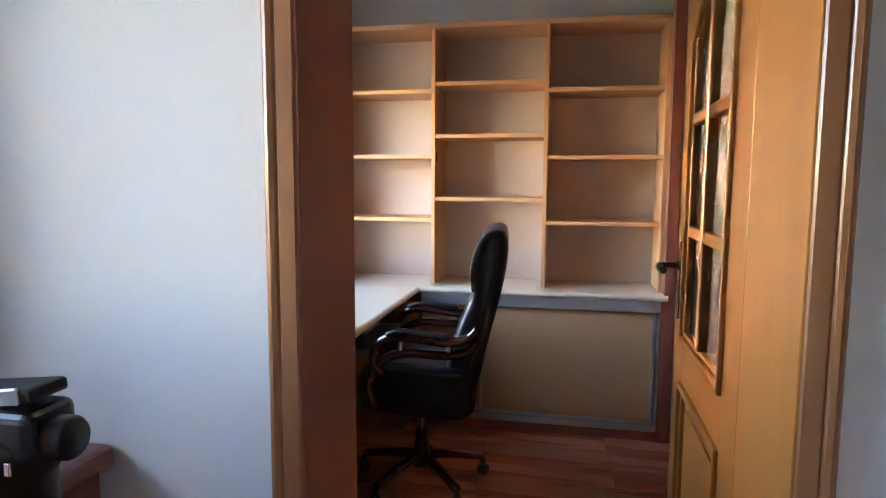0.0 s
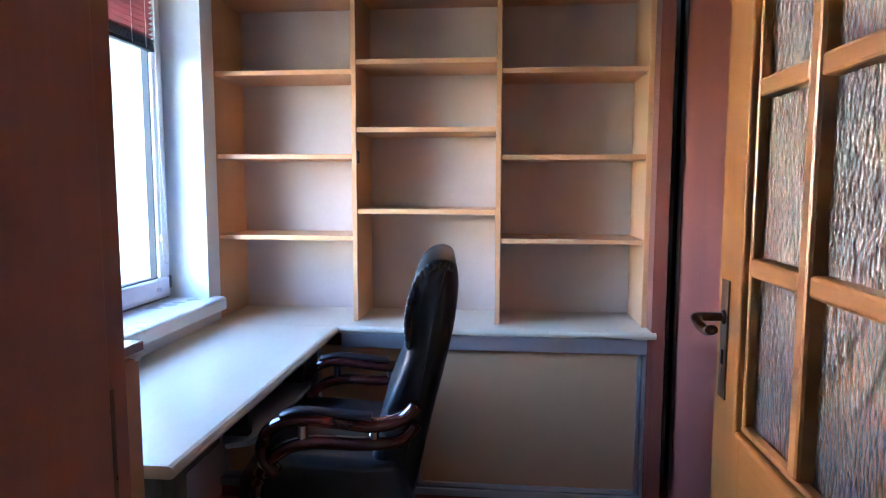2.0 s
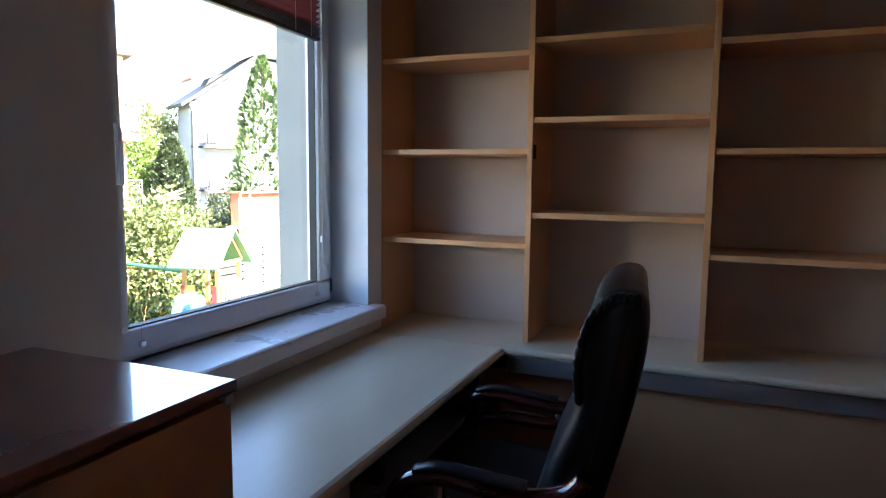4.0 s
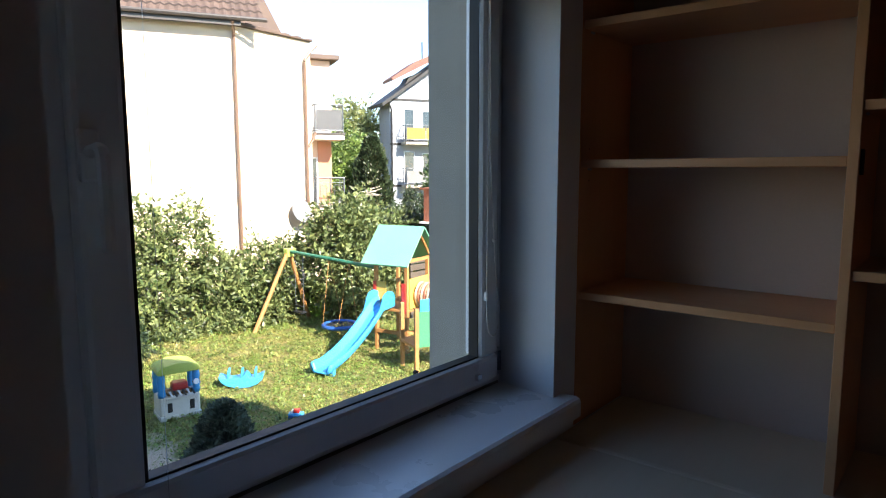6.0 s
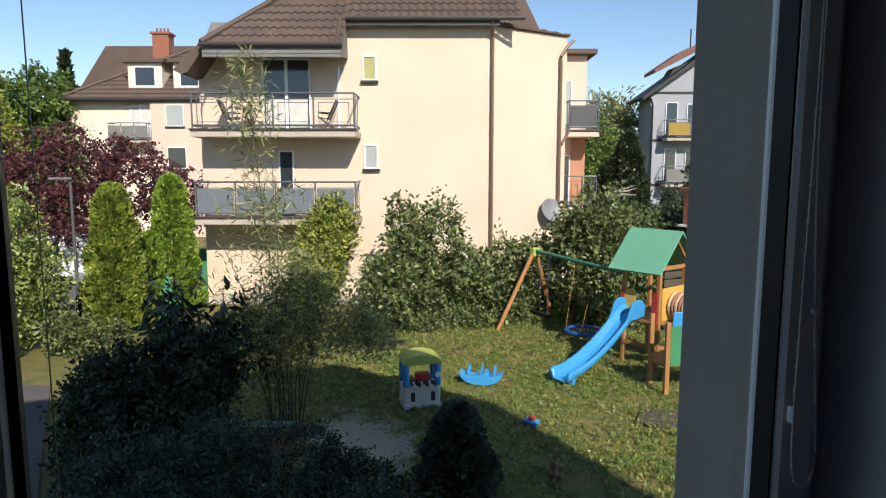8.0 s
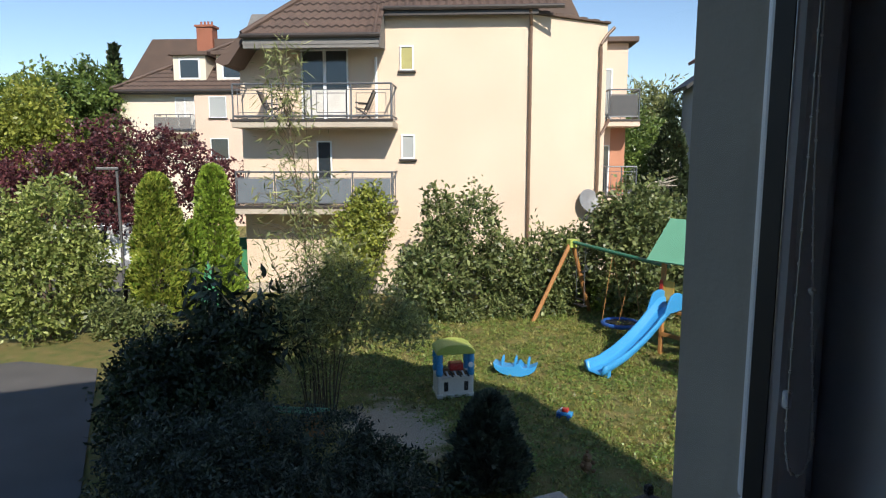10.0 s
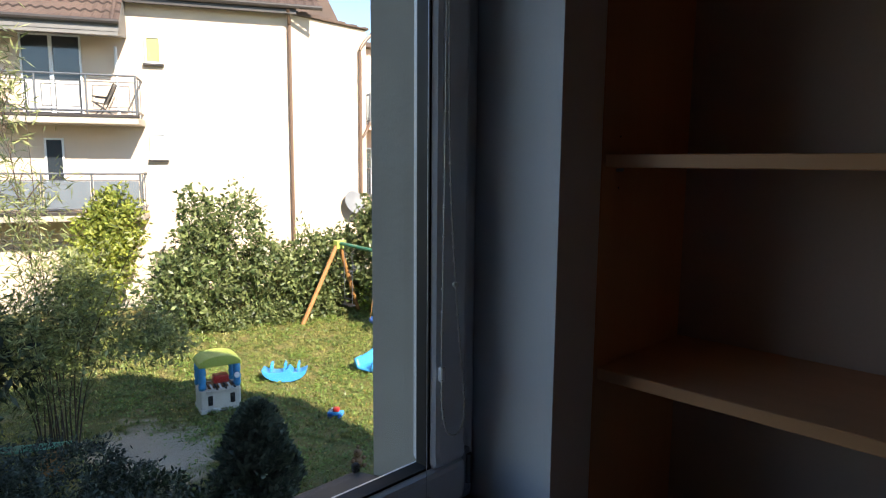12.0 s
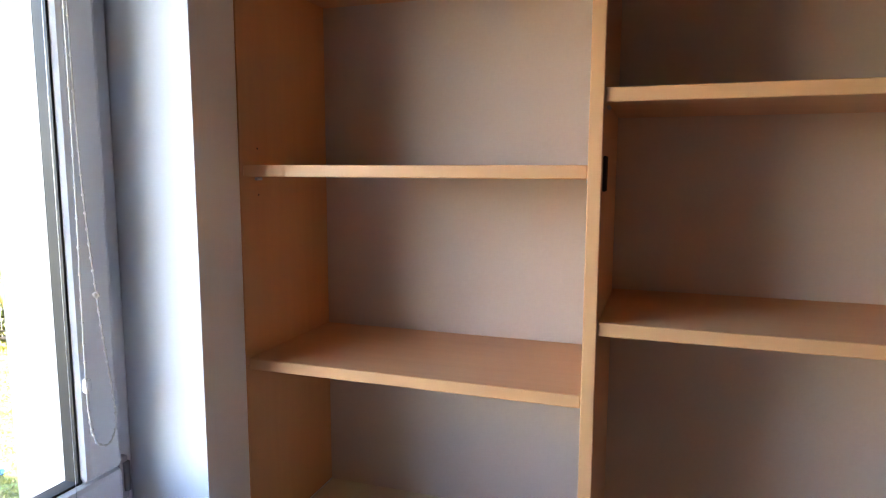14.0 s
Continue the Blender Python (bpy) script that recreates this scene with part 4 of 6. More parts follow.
def cone_leaves(x, y, z0, z1, r, n, size, power=0.75, slim=0.5):
    """A column or cone of upright sprays."""
    m = n // 9
    at = RNG.integers(0, m, n)
    h = np.clip((RNG.random(m) ** 1.15)[at] + RNG.normal(0, 0.55 * size / (z1 - z0), n), 0.0, 1.0)
    a = (RNG.random(m) * 2 * np.pi)[at] + RNG.normal(0, 0.4 * size / r, n)
    prof = r * (1 - h) ** power * (1 + 0.12 * np.sin(a * 5 + h * 9) + 0.1 * np.sin(a * 3 - h * 23)) * np.clip(h * 9 + 0.55, 0, 1)
    rad = prof * (0.72 + 0.32 * RNG.random(n) ** 0.5)
    p = np.stack((x + rad * np.cos(a), y + rad * np.sin(a), z0 + (z1 - z0) * h), 1)
    d = np.stack((np.cos(a), np.sin(a), 1.1 * np.ones(n)), 1) + RNG.normal(0, 0.45, (n, 3))
    d /= np.linalg.norm(d, axis=1)[:, None]
    b = np.cross(d, RNG.normal(size=(n, 3)))
    b /= np.linalg.norm(b, axis=1)[:, None] + 1e-9
    s = size * (0.6 + 0.8 * RNG.random(n))[:, None]
    quad = np.stack((p, p + d * s * 0.5 + b * s * slim * 0.5, p + d * s, p + d * s * 0.5 - b * s * slim * 0.5), 1)
    return quad.reshape(-1, 3).tolist(), [], np.arange(4 * n).reshape(-1, 4).tolist()


def limbs(x, y, z0, tops, r, bm=None):
    """A trunk that splits into tapered limbs towards the given tops."""
    bm = bm or bmesh.new()
    fork = Vector((x, y, z0 + 0.35 * (max(t[2] for t in tops) - z0)))
    tube(smooth_line([(x, y, z0), (x + 0.03, y - 0.02, (z0 + fork.z) / 2), fork], 3), r, 8, bm=bm, taper=r * 0.75)
    for t in tops:
        mid = (fork + Vector(t)) / 2 + Vector((0, 0, 0.12 * (t[2] - fork.z)))
        tube(smooth_line([fork, mid, t], 3), r * 0.6, 6, bm=bm, taper=r * 0.12)
    return bm


def plant(name, label, category, x, y, z0, blobs, n, size, material, trunk_r=0.05, group="", slim=0.5, shell=0.5, droop=0.0):
    t = thing(name, x, y, z0, label=label, category=category, group=group)
    part("trunk", limbs(x, y, z0, [tuple(b[:3]) for b in blobs[:6]], trunk_r), M_BARK, t, "", True)
    tagged(part("crown", leaves(blobs, n, size, slim, shell, droop), material, t), kind="stuff")
    return t


def column(name, label, x, y, h, r, n, material, size=0.13, power=0.75, group="", z0=GZ):
    t = thing(name, x, y, z0, label=label, category="conifer", group=group)
    part("trunk", tube([(x, y, z0), (x, y, z0 + h * 0.9)], 0.06, 8, taper=0.012), M_BARK, t)
    tagged(part("crown", cone_leaves(x, y, z0 + 0.03, z0 + h, r, n, size, power), material, t), kind="stuff")
    return t


# ---- ground ----
bm = bmesh.new()
nx, ny = 90, 90
xs = np.r_[-900, -300, -120, np.linspace(-60, 12, nx), 60, 300, 900]
ys = np.r_[-900, -300, -100, np.linspace(-30, 45, ny), 100, 300, 900]
grid = [[bm.verts.new((x, y, GZ + (0.03 * noise.noise(Vector((x * 0.6, y * 0.6, 0))) if -14 < x < -1 and 1.6 < y < 20 else 0.0) - (0.02 if y < 1.6 else 0))) for y in ys] for x in xs]
for a, b in zip(grid, grid[1:]):
    for k in range(len(ys) - 1):
        bm.faces.new((a[k], b[k], b[k + 1], a[k + 1]))
M_LAWN, nd, ln, pr = nodes_of("lawn")
tc = nd.new("ShaderNodeTexCoord")
n1, n2, n3 = (nd.new("ShaderNodeTexNoise") for _ in range(3))
for q, sc in ((n1, 0.55), (n2, 3.0), (n3, 45.0)):
    q.inputs["Scale"].default_value, q.inputs["Detail"].default_value = sc, 6
    ln.new(tc.outputs["Object"], q.inputs[0])
r1, r2 = nd.new("ShaderNodeValToRGB"), nd.new("ShaderNodeValToRGB")
r1.color_ramp.elements[0].position, r1.color_ramp.elements[1].position = 0.35, 0.65
r1.color_ramp.elements[0].color, r1.color_ramp.elements[1].color = (0.27, 0.225, 0.085, 1), (0.15, 0.185, 0.045, 1)
r2.color_ramp.elements[0].position, r2.color_ramp.elements[1].position = 0.3, 0.75
r2.color_ramp.elements[0].color, r2.color_ramp.elements[1].color = (0.55, 0.5, 0.4, 1), (1.25, 1.2, 1.1, 1)
mx, mx2 = nd.new("ShaderNodeMix"), nd.new("ShaderNodeMix")
mx.data_type = mx2.data_type = "RGBA"
mx.blend_type, mx2.blend_type = "MULTIPLY", "MULTIPLY"
mx.inputs[0].default_value, mx2.inputs[0].default_value = 1.0, 0.6
ln.new(n2.outputs[0], r1.inputs[0])
ln.new(n3.outputs[0], r2.inputs[0])
ln.new(r1.outputs[0], mx.inputs[6])
ln.new(r2.outputs[0], mx.inputs[7])
r3 = nd.new("ShaderNodeValToRGB")
r3.color_ramp.elements[0].position, r3.color_ramp.elements[1].position = 0.3, 0.7
r3.color_ramp.elements[0].color, r3.color_ramp.elements[1].color = (0.8, 0.75, 0.7, 1), (1, 1, 1, 1)
ln.new(n1.outputs[0], r3.inputs[0])
ln.new(mx.outputs[2], mx2.inputs[6])
ln.new(r3.outputs[0], mx2.inputs[7])
# trodden bare soil with a ragged outline
mp = nd.new("ShaderNodeMapping")
mp.inputs["Location"].default_value, mp.inputs["Scale"].default_value = (9.4 / 1.35, -6.05 / 0.9, 3.05), (1 / 1.35, 1 / 0.9, 1)
ln.new(tc.outputs["Object"], mp.inputs[0])
vl = nd.new("ShaderNodeVectorMath")
vl.operation = "LENGTH"
ln.new(mp.outputs[0], vl.inputs[0])
ad = nd.new("ShaderNodeMath")
ad.operation = "MULTIPLY_ADD"
ad.inputs[1].default_value = 2.2
ln.new(n2.outputs[0], ad.inputs[0])
ln.new(vl.outputs["Value"], ad.inputs[2])
rs = nd.new("ShaderNodeMapRange")
rs.inputs["From Min"].default_value, rs.inputs["From Max"].default_value = 2.25, 1.75
ln.new(ad.outputs[0], rs.inputs[0])
soil = nd.new("ShaderNodeValToRGB")
soil.color_ramp.elements[0].color, soil.color_ramp.elements[1].color = (0.24, 0.18, 0.12, 1), (0.72, 0.60, 0.46, 1)
ln.new(n3.outputs[0], soil.inputs[0])
mx3 = nd.new("ShaderNodeMix")
mx3.data_type = "RGBA"
ln.new(rs.outputs[0], mx3.inputs[0])
ln.new(mx2.outputs[2], mx3.inputs[6])
ln.new(soil.outputs[0], mx3.inputs[7])
ln.new(mx3.outputs[2], pr.inputs["Base Color"])
pr.inputs["Roughness"].default_value = 0.9
bp = nd.new("ShaderNodeBump")
bp.inputs["Strength"].default_value, bp.inputs["Distance"].default_value = 0.7, 0.05
ln.new(n3.outputs[0], bp.inputs["Height"])
ln.new(bp.outputs[0], pr.inputs["Normal"])
setting("ground", bm, M_LAWN, "dry green lawn with worn patches", "lawn")


def sheet(outline, z, h=0.02):
    return prism(outline, "z", z - h, z)


setting("pavement", sheet([(-16.3, -25), (-16.3, -0.3), (-15.0, 1.28), (-8.5, 1.45), (-0.6, 1.4), (-0.6, -25)], GZ + 0.012, 0.06), M_ASPHALT, "grey paved driveway beside the lawn", "driveway")
setting("road", sheet([(-34, -40), (-34, 3.2), (-24.2, 4.2), (-22.8, -40)], GZ + 0.01, 0.05), M_ASPHALT, "grey access road behind the conifers", "road")
# grass blades on the lawn, in tufts of uneven height
n, m = 190000, 15000
hx, hy = RNG.uniform(-17.8, -3.2, m), RNG.uniform(1.7, 15.8, m)
tall = 0.55 + 0.9 * RNG.random(m) ** 2
at = RNG.integers(0, m, n)
gx, gy = hx[at] + RNG.normal(0, 0.035, n), hy[at] + RNG.normal(0, 0.035, n)
keep = ~(((gx + 9.4) / 1.3) ** 2 + ((gy - 6.05) / 0.8) ** 2 < RNG.uniform(0.3, 1.3, n)) & (np.sin(gx * 2.1) * np.sin(gy * 1.7) + RNG.normal(0, 0.5, n) > -0.6)
gx, gy, tall = gx[keep], gy[keep], tall[at][keep]
n = len(gx)
p = np.stack((gx, gy, np.full(n, GZ - 0.01)), 1)
d = np.stack((RNG.normal(0, 0.5, n), RNG.normal(0, 0.5, n), np.ones(n)), 1) * ((0.035 + 0.06 * RNG.random(n)) * tall)[:, None]
w = np.stack((RNG.normal(size=n), RNG.normal(size=n), np.zeros(n)), 1)
w *= (0.011 / np.linalg.norm(w, axis=1))[:, None]
tri = np.stack((p - w, p + w, p + d), 1).reshape(-1, 3)
tagged(part("grass", (tri.tolist(), [], np.arange(3 * n).reshape(-1, 3).tolist()), L_GRASS), "short dry sunlit grass blades of the lawn", "grass", kind="stuff")
# clover in loose clumps
n = 26000
hub = np.stack((RNG.uniform(-16.5, -4, 420), RNG.uniform(6.3, 15, 420)), 1)
at = hub[RNG.integers(0, len(hub), n)] + RNG.normal(0, 0.22, (n, 2))
p = np.concatenate((at, (GZ + 0.03 + 0.05 * RNG.random(n))[:, None]), 1)
d1, d2 = RNG.normal(0, 1, (n, 3)) * (1, 1, 0.3), RNG.normal(0, 1, (n, 3)) * (1, 1, 0.3)
d1 *= (0.022 / np.linalg.norm(d1, axis=1))[:, None]
d2 *= (0.022 / np.linalg.norm(d2, axis=1))[:, None]
quad = np.stack((p - d1, p - d2, p + d1, p + d2), 1).reshape(-1, 3)
tagged(part("clover", (quad.tolist(), [], np.arange(4 * n).reshape(-1, 4).tolist()), L_CLOVER), "bright clover leaves in loose clumps in the lawn", "clover", kind="stuff")
# low rosettes of broad weed leaves
n = 30000
hub = np.stack((RNG.uniform(-17.2, -3.6, 2600), RNG.uniform(5.0, 15.6, 2600)), 1)
at = hub[RNG.integers(0, len(hub), n)] + RNG.normal(0, 0.05, (n, 2))
keep = ~(((at[:, 0] + 9.4) / 1.2) ** 2 + ((at[:, 1] - 6.05) / 0.75) ** 2 < 1)
at = at[keep]
n = len(at)
p = np.concatenate((at, (GZ + 0.01 + 0.03 * RNG.random(n))[:, None]), 1)
d1 = np.concatenate((RNG.normal(0, 1, (n, 2)), RNG.uniform(0.15, 1.1, (n, 1))), 1)
d1 *= ((0.05 + 0.06 * RNG.random(n)) / np.linalg.norm(d1, axis=1))[:, None]
d2 = np.cross(d1, (0, 0, 1))
d2 *= (0.016 / (np.linalg.norm(d2, axis=1) + 1e-9))[:, None]
quad = np.stack((p, p + d1 * 0.5 + d2, p + d1, p + d1 * 0.5 - d2), 1).reshape(-1, 3)
tagged(part("lawn_weeds", (quad.tolist(), [], np.arange(4 * n).reshape(-1, 4).tolist()), L_WEED), "low broad-leaved weeds growing through the lawn", "weeds", kind="stuff")
# small yellow flowers
n = 260
p = np.stack((RNG.uniform(-16.5, -5, n), RNG.uniform(6.5, 14, n), np.full(n, GZ + 0.06)), 1)
q = np.array(((-1, -1, 0), (1, -1, 0), (1, 1, 0), (-1, 1, 0))) * 0.014
tagged(part("lawn_flowers", ((p[:, None] + q[None]).reshape(-1, 3).tolist(), [], np.arange(4 * n).reshape(-1, 4).tolist()), M_YELLOW), "tiny yellow flowers scattered in the lawn", "flowers", kind="stuff")

# ---- houses ----
HX, HY, HR = -17.72, 13.78, 62.0


def tiled(x0, x1, y0, z0, run, slope, cut0=0.0, cut1=0.0, pitch=0.26, row=0.3, step=0.055):
    """A tiled roof slope: eaves from x0 to x1 at depth y0 and height z0, rising backwards. cut: metres by which each end runs in per metre of run (hips)."""
    cols = max(8, int((x1 - x0) / (pitch / 4)))
    rows = int(run / row)
    verts, faces = [], []
    for i in range(rows):
        for e in (0, 1):
            yy = (i + e) * row
            a, b = x0 + cut0 * yy, x1 - cut1 * yy
            lift = 0.0 if e else step
            for k in range(cols + 1):
                x = a + (b - a) * k / cols
                verts.append((x, y0 + yy, z0 + slope * yy + lift + 0.03 * math.cos(2 * math.pi * x / pitch)))
    for i in range(2 * rows - 1):
        for k in range(cols):
            a = i * (cols + 1) + k
            faces.append((a, a + 1, a + cols + 2, a + cols + 1))
    return verts, [], faces


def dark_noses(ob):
    """Gives the upright tile noses of a roof slope dirt and painted gap shade."""
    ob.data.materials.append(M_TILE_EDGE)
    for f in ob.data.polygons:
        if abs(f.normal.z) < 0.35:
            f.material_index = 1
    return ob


def house_window(parent, x0, x1, z0, z1, y=0.0, glass=None, sill=True, bars=1, name="window"):
    g = part(name, bx(x0, x1, y - 0.035, y - 0.02, z0, z1), glass or M_DARKGLASS, parent)
    f = 0.05
    for a, b, c, d in ((x0, x1, z0, z0 + f), (x0, x1, z1 - f, z1), (x0, x0 + f, z0 + f, z1 - f), (x1 - f, x1, z0 + f, z1 - f)):
        part("frame", bx(a, b, y - 0.07, y - 0.012, c, d), M_PVC, g)
    for k in range(1, bars):
        xm = x0 + (x1 - x0) * k / bars
        part("frame", bx(xm - 0.05, xm + 0.05, y - 0.07, y - 0.012, z0 + f, z1 - f), M_PVC, g)
    if sill:
        part("sill", bx(x0 - 0.06, x1 + 0.06, y - 0.14, y - 0.01, z0 - 0.07, z0 - 0.005, 0.01), M_GUTTER, g)
    return g


def balcony(parent, x0, x1, depth, z, fill=None, slab_mat=None, h=1.1, posts=4, y=0.0):
    b = part("balcony", bx(x0, x1, y - depth, y - 0.01, z - 0.2, z, 0.02), slab_mat or M_CONCRETE, parent, "concrete balcony slab with a steel railing")
    part("slab_edge", bx(x0 - 0.03, x1 + 0.03, y - depth - 0.03, y - depth + 0.06, z - 0.02, z + 0.06, 0.01), M_GUTTER, b)
    yf = y - depth + 0.05
    for zz in (z + h, z + 0.15):
        part("rail", tube([(x0 + 0.05, yf, zz), (x1 - 0.05, yf, zz)], 0.028, 8), M_RAIL, b)
        for x in (x0 + 0.05, x1 - 0.05):
            part("rail", tube([(x, yf, zz), (x, y - 0.02, zz)], 0.028, 8), M_RAIL, b)
    part("rail", tube([(x0 + 0.05, yf, z + h - 0.18), (x1 - 0.05, yf, z + h - 0.18)], 0.014, 6), M_RAIL, b)
    for k in range(posts + 1):
        x = x0 + 0.05 + (x1 - x0 - 0.1) * k / posts
        part("post", tube([(x, yf, z), (x, yf, z + h)], 0.028, 8), M_RAIL, b)
        if k < posts:
            w = (x1 - x0 - 0.1) / posts
            if fill:
                part("infill_panel", bx(x + 0.045, x + w - 0.045, yf - 0.008, yf + 0.008, z + 0.17, z + h - 0.2, 0.004), fill, b)
            else:
                for xx, zz, x2, z2 in ((x + 0.16, z + 0.25, x + 0.16, z + h - 0.28), (x + w - 0.16, z + 0.25, x + w - 0.16, z + h - 0.28),
                                       (x + 0.16, z + h - 0.28, x + w - 0.16, z + h - 0.28), (x + 0.16, z + 0.25, x + w - 0.16, z + 0.25)):
                    part("rail_frame", tube([(xx, yf, zz), (x2, yf, z2)], 0.012, 6), M_RAIL, b)
    for x in (x0 + 0.05, x1 - 0.05):
        for k in (0.35, 0.7):
            part("baluster", tube([(x, yf + (depth - 0.1) * k, z), (x, yf + (depth - 0.1) * k, z + h)], 0.014, 6), M_RAIL, b)
    return b


house = thing("house", HX, HY, GZ, HR, label="cream rendered three-storey house with a brown tiled roof and balconies", category="house", local=True)
house.matrix_basis = pose(HX, HY, GZ, 0, 0, HR) @ Matrix.Diagonal((1, 1, 1.02, 1))
body = prism([(-4.66, 0), (0.0, 0), (2.72, 1.7), (2.95, 3.9), (2.95, 10.5), (-4.66, 10.5)], "z", -0.2, 8.85)
prism([(-9.45, 0), (-4.66, 0), (-4.66, 10.5), (-9.45, 10.5)], "z", -0.2, 7.86, bm=body)
part("wall", body, M_STUCCO, house)
part("plinth", bx(-9.32, -0.02, -0.03, 0.02, -0.2, 0.35), M_CONCRETE, house)
roof = part("roof", tiled(-4.64, 0.95, -0.42, 8.98, 5.4, 0.95, 0.0, 0.25), M_TILE, house, "brown pantile roof")
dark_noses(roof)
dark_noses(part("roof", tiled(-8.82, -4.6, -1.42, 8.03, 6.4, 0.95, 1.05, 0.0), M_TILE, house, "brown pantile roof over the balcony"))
part("hip_slope", prism([(-8.9, 8.6), (-5.0, 13.4), (0.0, 14.2), (2.7, 9.0), (2.7, 8.86)], "y", 5.2, 10.2), M_TILE, house)
part("hip_ridge", tube([(-8.82, -1.42, 8.1), (-2.1, 4.98, 14.15)], 0.09, 8), M_TILE, house)
gut = part("gutter", tube([(-4.62, -0.5, 8.98), (0.98, -0.5, 8.98)], 0.07, 8), M_GUTTER, house)
part("gutter", tube([(-8.85, -1.5, 8.02), (-4.58, -1.5, 8.02)], 0.07, 8), M_GUTTER, house)
part("fascia", bx(-4.62, 0.2, -0.42, -0.30, 8.78, 9.06), M_GUTTER, house)
part("fascia", bx(-8.8, -4.62, -1.42, -1.30, 7.78, 8.1), M_SOFFIT, house, "grey board below the gutter")
part("soffit", prism([(-1.4, 7.68), (0.0, 7.86), (0.0, 8.9), (-0.5, 8.85), (-1.4, 7.97)], "x", -8.8, -4.64), M_SOFFIT, house)
part("eaves_return", prism([(-9.75, 7.32), (-9.5, 7.2), (-9.3, 7.25), (-8.75, 8.0), (-8.85, 8.15)], "y", -1.3, 1.6), M_TILE, house)
part("valley_edge", tube([(-4.78, -1.42, 8.05), (-4.78, -0.4, 9.05)], 0.06, 8), M_TILE, house)
for k in range(12):
    a, b = 0.12 + 0.22 * k, 0.12 + 0.22 * (k + 1)
    part("verge_tile", prism([(a + 0.06, a * 0.625 - 0.1), (b + 0.06, b * 0.625 - 0.1), (b - 0.3, b * 0.625 + 0.8), (a - 0.3, a * 0.625 + 0.8)], "z", 8.86, 8.97 - 0.006 * k + 0.03 * (k % 2), 0.012, 1), M_TILE, house)
part("side_roof", prism([(0.3, 0.8), (2.6, 2.2), (2.85, 3.9), (2.85, 10.4), (0.3, 10.4)], "z", 8.86, 8.93), M_TILE, house)
part("downspout", tube(smooth_line([(-0.05, -0.45, 8.9), (0.0, -0.12, 8.55), (0.0, -0.09, 8.3)], 4) + [Vector((0, -0.09, 0.05))], 0.055, 8), M_PIPE, house, "brown downspout")
part("downspout", tube(smooth_line([(2.92, 1.55, 8.72), (2.66, 1.46, 8.45), (2.47, 1.4, 8.15), (2.47, 1.4, 7.9)], 4) + [Vector((2.47, 1.4, 0.1))], 0.055, 8), M_PIPE, house, "brown downspout")
house_window(house, -4.17, -3.72, 7.18, 7.95, 0, M_YELLOWPANE)
house_window(house, -4.15, -3.70, 4.42, 5.2, 0, M_BLINDGLASS)
dw = house_window(house, -7.4, -5.85, 5.62, 7.85, 0, M_DARKGLASS, False, 2, "balcony_door")
part("lower_panel", bx(-6.55, -5.95, -0.05, -0.036, 5.72, 6.6), M_CURTAIN, dw, "white lower door panel")
part("lower_panel", bx(-7.3, -6.7, -0.05, -0.036, 5.72, 6.6), M_CURTAIN, dw, "white lower door panel")
part("pipe", tube([(-4.95, -0.04, 5.6), (-4.95, -0.04, 7.6)], 0.045, 8), M_PVC, house, "white pipe on the wall")
balcony(house, -9.3, -4.25, 1.3, 5.56)
balcony(house, -9.3, -4.25, 1.3, 2.92, M_RAILFILL)
house_window(house, -6.95, -6.45, 2.95, 5.0, 0, M_DARKGLASS, False, 1, "balcony_door")
balcony(house, 3.06, 4.24, 1.15, 5.78, M_DARKPANEL, M_STUCCO_P, 1.1, 1, 4.15)
balcony(house, 3.06, 4.24, 1.15, 3.05, None, M_STUCCO_P, 1.1, 2, 4.15)
part("bay", bx(2.955, 3.98, 4.2, 6.2, 0, 8.66), M_STUCCO_P, house, "pinkish side bay")
part("bay_roof", bx(2.9, 4.3, 3.85, 6.4, 8.67, 8.86, 0.03), M_TILE, house)
part("recess_wall", bx(3.42, 3.97, 4.17, 4.2, 3.06, 5.57), M_SALMON, house, "salmon-coloured balcony recess")
part("waste_pipe", tube(smooth_line([(2.85, 1.65, 5.75), (2.72, 1.55, 5.5), (2.55, 1.45, 5.25)], 4), 0.05, 8), M_PIPE, house, "short bent brown pipe")
house_window(house, 3.06, 3.42, 5.85, 7.75, 4.2, M_BLINDGLASS, False)
house_window(house, 3.06, 3.4, 3.1, 4.95, 4.2, M_DARKGLASS, False)
part("carport_wall", bx(-10.25, -9.5, 0.6, 0.8, -0.1, 1.75), M_GREENPL, house, "dark green gate beside the house")


def lounge_chair(x, y, z, face):
    c = thing("garden_chair", x, y, z, 0, label="dark folding garden chair on the balcony", category="chair", group="balcony chairs")
    s = face
    for dy in (-0.24, 0.24):
        part("side_frame", tube(smooth_line([(x + s * 0.3, y + dy, z), (x, y + dy, z + 0.3), (x - s * 0.3, y + dy, z + 0.95)], 4), 0.016, 6), M_DARKPL, c)
        part("side_frame", tube([(x - s * 0.3, y + dy, z), (x + s * 0.3, y + dy, z + 0.45)], 0.016, 6), M_DARKPL, c)
        part("armrest", tube([(x - s * 0.15, y + dy, z + 0.55), (x + s * 0.28, y + dy, z + 0.58)], 0.02, 6), M_DARKPL, c)
    part("seat", prism([(x - s * 0.02, z + 0.36), (x + s * 0.3, z + 0.43), (x + s * 0.3, z + 0.45), (x - s * 0.02, z + 0.38)], "y", y - 0.23, y + 0.23), M_DARKPL, c)
    part("backrest", prism([(x - s * 0.03, z + 0.36), (x - s * 0.3, z + 0.95), (x - s * 0.28, z + 0.96), (x, z + 0.38)], "y", y - 0.23, y + 0.23), M_DARKPL, c)
    return c


